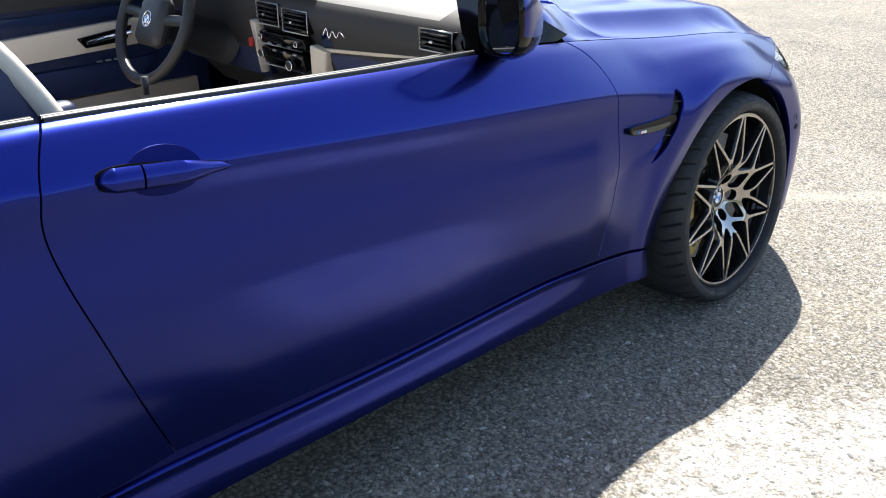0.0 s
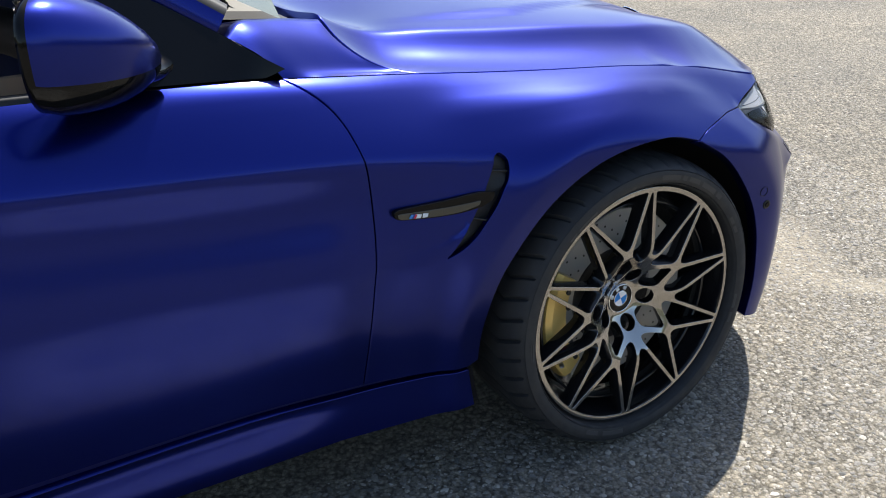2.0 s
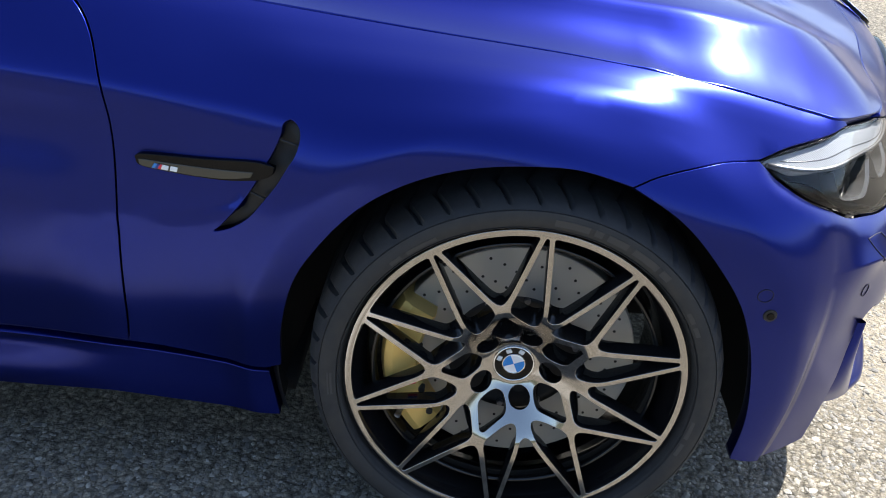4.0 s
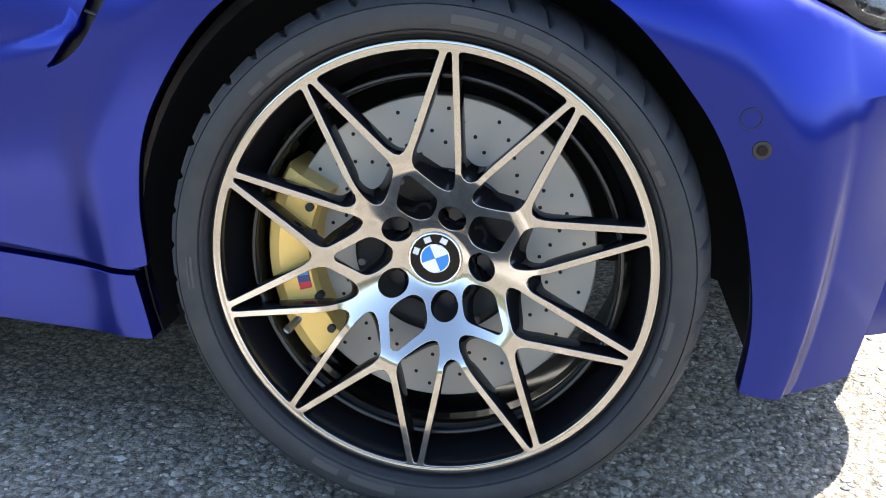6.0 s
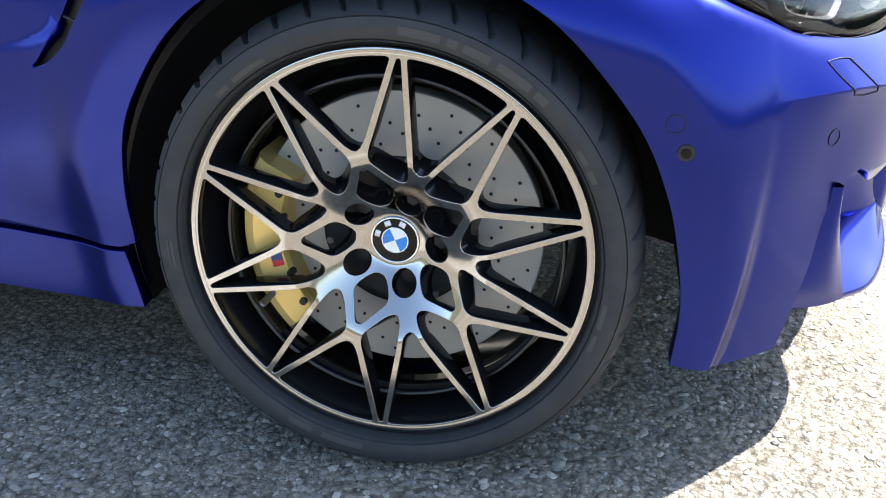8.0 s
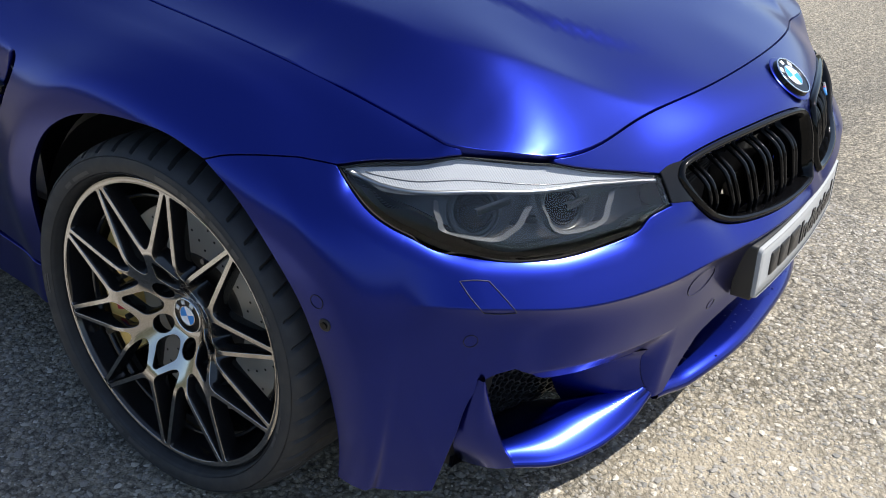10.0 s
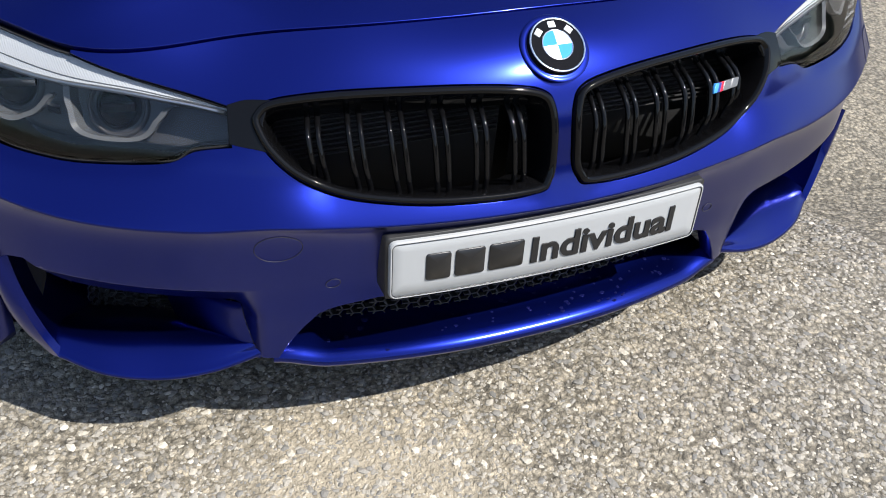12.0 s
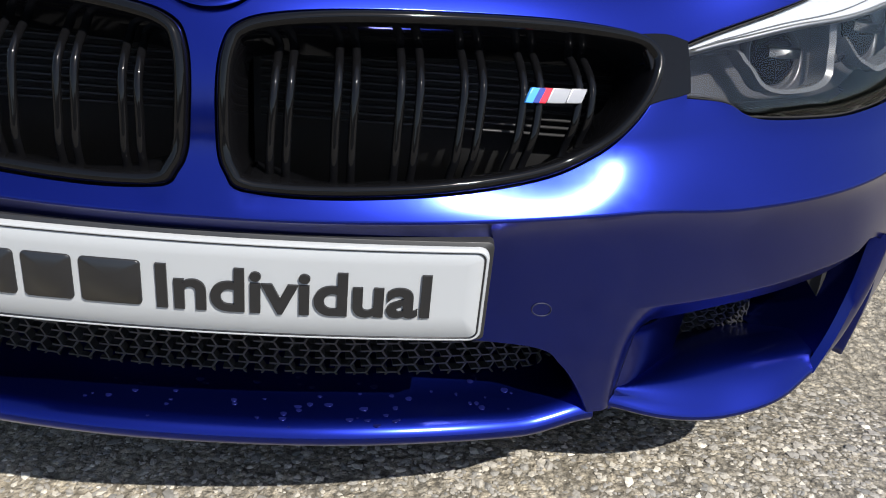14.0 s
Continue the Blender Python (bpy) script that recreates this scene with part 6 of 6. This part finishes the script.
# door cards, right and left
def door_card(s):
    y = .765 * s
    def q(x, z, off=0.0):
        return (x, y - off * s, z)
    g = slab("door_card", [q(-.80, .90), q(-.80, .35), q(-1.95, .35), q(-1.95, .95)], .03, NAVY, car, "navy leather door card with cream insert", axis=(0, s, 0), bevel=.008)
    slab("upper_trim", [q(-1.02, .925, .01), q(-1.02, .885, .016), q(-1.93, .90, .016), q(-1.93, .965, .01)], .03, DASH, g, axis=(0, s, 0), bevel=.006)
    slab("lacquer_strip", [q(-.88, .875, .018), q(-.90, .845, .02), q(-1.9, .84, .02), q(-1.9, .875, .018)], .03, BLUE_TRIM, g, axis=(0, s, 0), bevel=.003)
    slab("cream_insert", [q(-1.03, .83, .024), q(-1.05, .745, .03), q(-1.9, .72, .03), q(-1.9, .80, .024)], .04, CREAM, g, axis=(0, s, 0), bevel=.008)
    slab("armrest", [q(-1.0, .70, .02), q(-1.1, .60, .03), q(-1.9, .62, .03), q(-1.9, .70, .03)], .05, NAVY, g, axis=(0, s, 0), bevel=.012)
    slab("lower_panel", [q(-.86, .60, .022), q(-.86, .38, .022), q(-1.9, .38, .022), q(-1.9, .60, .022)], .03, CREAM_CARPET, g, "beige carpeted lower panel", axis=(0, s, 0), bevel=.006)
    slab("pull_cup", [q(-1.08, .81, .032), q(-1.11, .76, .036), q(-1.25, .755, .036), q(-1.275, .79, .032)], .02, BLACK_GLOSS, g, axis=(0, s, 0), bevel=.008)
    v, f = tube([q(-1.10, .79, .05), q(-1.18, .785, .056), q(-1.25, .775, .05)], (.006, .008, .006), 8)
    mesh_part("inner_handle", v, f, CHROME, g)
    v, f = tube([q(-1.90, .99, .0), q(-.86, .945, .0)], .006, 6)
    for k in range(3):
        bm = bmesh.new()
        box(bm, (.02, .012, .006), Matrix.Translation(q(-1.16 - k * .03, .712, .05)), .002)
        part("window_switch", bm, CHROME_DARK, g)
    if s < 0:
        bm = bmesh.new()
        bmesh.ops.create_cone(bm, cap_ends=True, segments=10, radius1=.005, radius2=.006, depth=.03)
        bmesh.ops.transform(bm, matrix=Matrix.Translation((-1.78, y + .01, .985)), verts=bm.verts)
        part("lock_pin", bm, BLACK, g)


door_card(1)
door_card(-1)


# front seats
def seat(y):
    cushion = soft_box("front_seat", (.52, .50, .16), pose(-1.62, y, .50, 0, -6), CREAM, car, "cream leather front seat with navy back", .05)
    for d in (-.23, .23):
        soft_box("cushion_bolster", (.50, .09, .18), pose(-1.61, y + d, .53, 0, -6), NAVY, cushion, bevel=.04)
    soft_box("seat_back", (.14, .50, .60), pose(-1.98, y, .82, 0, -20), CREAM, cushion, bevel=.05)
    for d in (-.23, .23):
        soft_box("back_bolster", (.17, .09, .50), pose(-1.93, y + d, .80, 0, -20), NAVY, cushion, bevel=.04)
    soft_box("head_restraint", (.10, .26, .18), pose(-2.10, y, 1.16, 0, -18), NAVY, cushion, bevel=.04)
    v, f = tube(spline([(-1.80, y - .27 , .62), (-1.86, y - .275, .85), (-1.97, y - .25, 1.06), (-2.06, y - .18, 1.16)], 6), .020, 8)
    mesh_part("piping", v, f, CREAM, cushion)


seat(-.37)
seat(.37)
# deck behind the seats and folded-roof cover
soft_box("rear_bench", (.5, 1.2, .5), Matrix.Translation((-2.45, 0, .60)), NAVY, car, "navy rear bench", .06)
bm = bmesh.new()
box(bm, (1.1, 1.5, .04), Matrix.Translation((-3.2, 0, .985)), .015)
part("rear_deck", bm, PAINT, car)
bm = bmesh.new()
box(bm, (.04, 1.26, .68), Matrix.Translation((-3.78, 0, .64)), .015)
part("tail_panel", bm, PAINT, car)
soft_box("cabin_carpet", (1.6, 1.4, .02), Matrix.Translation((-1.4, 0, .30)), CREAM_CARPET, car, "cream carpet", .005)


# ---- ground ----
def ground_height(x, y):
    """Nearly level, with a slight rise ahead of the car."""
    return .095 * ramp((y + .80) / 1.45) * ramp((x - .30) / .42) * ramp((9 - np.hypot(x, y)) / 6)


def mixed(m, fac, a, b, blend="MIX"):
    n = m.node_tree.nodes.new("ShaderNodeMixRGB")
    n.blend_type = blend
    for s, i in ((fac, 0), (a, 1), (b, 2)):
        if isinstance(s, (int, float)):
            n.inputs[i].default_value = s
        elif isinstance(s, tuple):
            n.inputs[i].default_value = (*s, 1)
        else:
            wire(m, s, n.inputs[i])
    return n.outputs[0]


def math_node(m, op, a, b=0.0):
    n = m.node_tree.nodes.new("ShaderNodeMath")
    n.operation = op
    for s, i in ((a, 0), (b, 1)):
        if isinstance(s, (int, float)):
            n.inputs[i].default_value = s
        else:
            wire(m, s, n.inputs[i])
    return n.outputs[0]


def spot(m, vec, centre, size, turn=0.0):
    """1 at a place on the ground, falling to 0 round it."""
    g = m.node_tree.nodes.new("ShaderNodeMapping")
    g.vector_type = "TEXTURE"
    g.inputs["Location"].default_value, g.inputs["Scale"].default_value = centre, size
    g.inputs["Rotation"].default_value = (0, 0, radians(turn))
    wire(m, vec, g.inputs[0])
    t = m.node_tree.nodes.new("ShaderNodeTexGradient")
    t.gradient_type = "SPHERICAL"
    wire(m, g.outputs[0], t.inputs[0])
    return t.outputs["Fac"]


def ground_material():
    m = material("washed_asphalt", (.2, .19, .17), .85)
    vec = coords(m)
    t = m.node_tree.nodes
    warp = t.new("ShaderNodeTexNoise")
    warp.inputs["Scale"].default_value, warp.inputs["Detail"].default_value = 60, 3
    wire(m, vec, warp.inputs["Vector"])
    bent = mixed(m, .012, vec, warp.outputs["Color"], "ADD")
    cells = []
    for sc in (85, 190):
        v = t.new("ShaderNodeTexVoronoi")
        v.inputs["Scale"].default_value = sc
        wire(m, bent, v.inputs["Vector"])
        cells.append(v)
    a, b = cells
    tone = ramp_node(m, a.outputs["Color"], [(0, (.25, .235, .205)), (.35, (.36, .335, .29)), (.75, (.47, .435, .37)), (1, (.62, .56, .46))])
    fine = ramp_node(m, b.outputs["Color"], [(0, (.60, .60, .60)), (1, (1.25, 1.22, 1.18))])
    c = mixed(m, 1.0, tone, fine, "MULTIPLY")
    gap = ramp_node(m, a.outputs["Distance"], [(.36, (1, 1, 1)), (.72, (.45, .44, .42))])
    c = mixed(m, 1.0, c, gap, "MULTIPLY")
    grain = ramp_node(m, noise_tex(m, 420, 3, .6, vec), [(.3, (.74, .73, .71)), (.7, (1.2, 1.19, 1.17))])
    c = mixed(m, 1.0, c, grain, "MULTIPLY")
    big = ramp_node(m, noise_tex(m, 1.7, 6, .62, vec), [(.32, (.80, .80, .80)), (.68, (1.12, 1.09, 1.03))])
    c = mixed(m, 1.0, c, big, "MULTIPLY")
    mottle = ramp_node(m, noise_tex(m, 38, 8, .8, vec), [(.38, (.62, .62, .63)), (.52, (1, 1, 1)), (.66, (1.28, 1.26, 1.22))])
    c = mixed(m, 1.0, c, mottle, "MULTIPLY")
    # lime wash smeared beside the car
    lime = math_node(m, "MULTIPLY", spot(m, vec, (-.75, -1.62, 0), (1.0, .75, 1), -12), 1.9)
    speck = noise_tex(m, 34, 6, .72, vec)
    lime = ramp_node(m, math_node(m, "MULTIPLY", math_node(m, "MINIMUM", lime, 1.0), math_node(m, "ADD", speck, math_node(m, "MULTIPLY", noise_tex(m, 6, 3, .5, vec), .5))), [(.62, (0, 0, 0)), (.84, (.85, .85, .85))])
    c = mixed(m, lime, c, (.74, .72, .67))
    # sandy joint across the ground ahead of the wheel
    sand = math_node(m, "MULTIPLY", spot(m, vec, (1.15, -.80, 0), (.75, .11, 1), -47), 1.6)
    sand = ramp_node(m, math_node(m, "MULTIPLY", sand, math_node(m, "ADD", noise_tex(m, 9, 5, .6, vec), .25)), [(.35, (0, 0, 0)), (.9, (.5, .5, .5))])
    c = mixed(m, sand, c, (.56, .49, .37))
    dust = ramp_node(m, math_node(m, "MULTIPLY", spot(m, vec, (.95, -.35, 0), (.55, .55, 1)), math_node(m, "ADD", noise_tex(m, 5, 5, .6, vec), .5)), [(.35, (0, 0, 0)), (.7, (.55, .55, .55))])
    c = mixed(m, dust, c, (.52, .45, .34))
    c = mixed(m, 1.0, c, (.70, .70, .69), "MULTIPLY")
    wire(m, c, shader(m).inputs["Base Color"])
    h = math_node(m, "ADD", math_node(m, "MULTIPLY", a.outputs["Distance"], -.7), math_node(m, "MULTIPLY", b.outputs["Distance"], -.35))
    h = math_node(m, "ADD", h, math_node(m, "MULTIPLY", noise_tex(m, 300, 3, .6, vec), .4))
    bump(m, h, .8, .008)
    return m


def pebble_material():
    m = material("mixed_pebble", (.4, .37, .32), .7)
    g = m.node_tree.nodes.new("ShaderNodeNewGeometry")
    c = ramp_node(m, g.outputs["Random Per Island"], [(0, (.13, .127, .12)), (.15, (.175, .168, .155)), (.45, (.235, .22, .195)), (.75, (.295, .275, .238)), (.93, (.39, .36, .305)), (1, (.52, .49, .43))])
    n = ramp_node(m, noise_tex(m, 260, 4, .65), [(.3, (.78, .77, .75)), (.7, (1.15, 1.14, 1.12))])
    wire(m, mixed(m, 1.0, c, n, "MULTIPLY"), shader(m).inputs["Base Color"])
    bump(m, noise_tex(m, 380, 3), .4, .002)
    return m


GROUND = ground_material()
_r = np.concatenate([np.linspace(0, 3, 61)[1:], 3 * 1.25 ** np.arange(1, 34)])
_a = np.arange(96) * 2 * np.pi / 96
_v, _f = [(.2, 0, 0)], [(0, 1 + k, 1 + (k + 1) % 96) for k in range(96)]
for i, r in enumerate(_r):
    x, y = r * np.cos(_a) + (.2 if r < 4 else 0), r * np.sin(_a)
    _v += list(zip(x, y, ground_height(x, y)))
    if i:
        b = 1 + (i - 1) * 96
        _f += [(b + k, b + 96 + k, b + 96 + (k + 1) % 96, b + (k + 1) % 96) for k in range(96)]
ground = mesh_part("ground", _v, _f, GROUND, None, "sunlit coarse asphalt with pale pebbles")
tagged(ground, category="ground", kind="structure")


def pebbles():
    """Loose and half-sunk stones on the stretch beside and ahead of the car."""
    rng = np.random.default_rng(7)
    bm = bmesh.new()
    bmesh.ops.create_icosphere(bm, subdivisions=1, radius=1.0)
    base, tri = np.array([tuple(v.co) for v in bm.verts]), np.array([[v.index for v in f.verts] for f in bm.faces])
    bm.free()
    spots = []
    for x0, x1, y0, y1, n in ((.35, 1.75, -1.45, .95, 42000), (-1.5, .35, -1.75, -.72, 20000), (1.3, 3.6, -1.6, 1.0, 9000)):
        spots.append(np.stack([rng.uniform(x0, x1, n), rng.uniform(y0, y1, n)], 1))
    c = np.concatenate(spots)
    n = len(c)
    size = np.clip(rng.lognormal(math.log(.0031), .46, n), .0015, .0085)
    q = rng.uniform(0, 2 * np.pi, n)
    shape = base[None] * (1 + rng.uniform(-.30, .30, (n, len(base), 1)))
    shape = shape * np.stack([rng.uniform(.9, 1.5, n), rng.uniform(.8, 1.1, n), rng.uniform(.32, .55, n)], 1)[:, None] * size[:, None, None]
    co, si = np.cos(q)[:, None], np.sin(q)[:, None]
    x, y = shape[..., 0] * co - shape[..., 1] * si, shape[..., 0] * si + shape[..., 1] * co
    z = ground_height(c[:, 0], c[:, 1]) + size * rng.uniform(-.36, .04, n)
    v = np.stack([x + c[:, 0:1], y + c[:, 1:2], shape[..., 2] + z[:, None]], -1).reshape(-1, 3)
    f = (tri[None] + (np.arange(n) * len(base))[:, None, None]).reshape(-1, 3)
    me = bpy.data.meshes.new("pebbles")
    me.vertices.add(len(v))
    me.vertices.foreach_set("co", v.ravel())
    me.loops.add(f.size)
    me.loops.foreach_set("vertex_index", f.ravel().astype(np.int32))
    me.polygons.add(len(f))
    me.polygons.foreach_set("loop_start", np.arange(0, f.size, 3, dtype=np.int32))
    me.polygons.foreach_set("use_smooth", np.zeros(len(f), bool))
    me.materials.append(pebble_material())
    me.update(calc_edges=True)
    tagged(new("pebbles", me), "small pale and grey pebbles set in the asphalt", "pebbles", kind="stuff")


pebbles()


# ---- distance: dark trees all round, unseen, added to darken reflections at the horizon ----
def treeline():
    rng = np.random.default_rng(3)
    n = 360
    a = np.arange(n) * 2 * np.pi / n
    top = 4.2 + 1.0 * np.sin(a * 3 + 1) + .6 * np.sin(a * 7) + rng.uniform(-.4, .4, n)
    rails = [np.stack([r * np.cos(a), r * np.sin(a), h], 1) for r, h in ((34, np.full(n, -1.0)), (35, top * .6), (38, top), (46, top * .8))]
    v, f = sweep(rails, closed=True)
    m = material("far_foliage", (.05, .06, .04), .9)
    wire(m, ramp_node(m, noise_tex(m, .6, 5), [(.3, (.03, .04, .025)), (.7, (.09, .09, .06))]), shader(m).inputs["Base Color"])
    tagged(mesh_part("backdrop", v, f, m, None, "unseen far line of dark trees, added for reflections"), category="trees", kind="structure")


treeline()
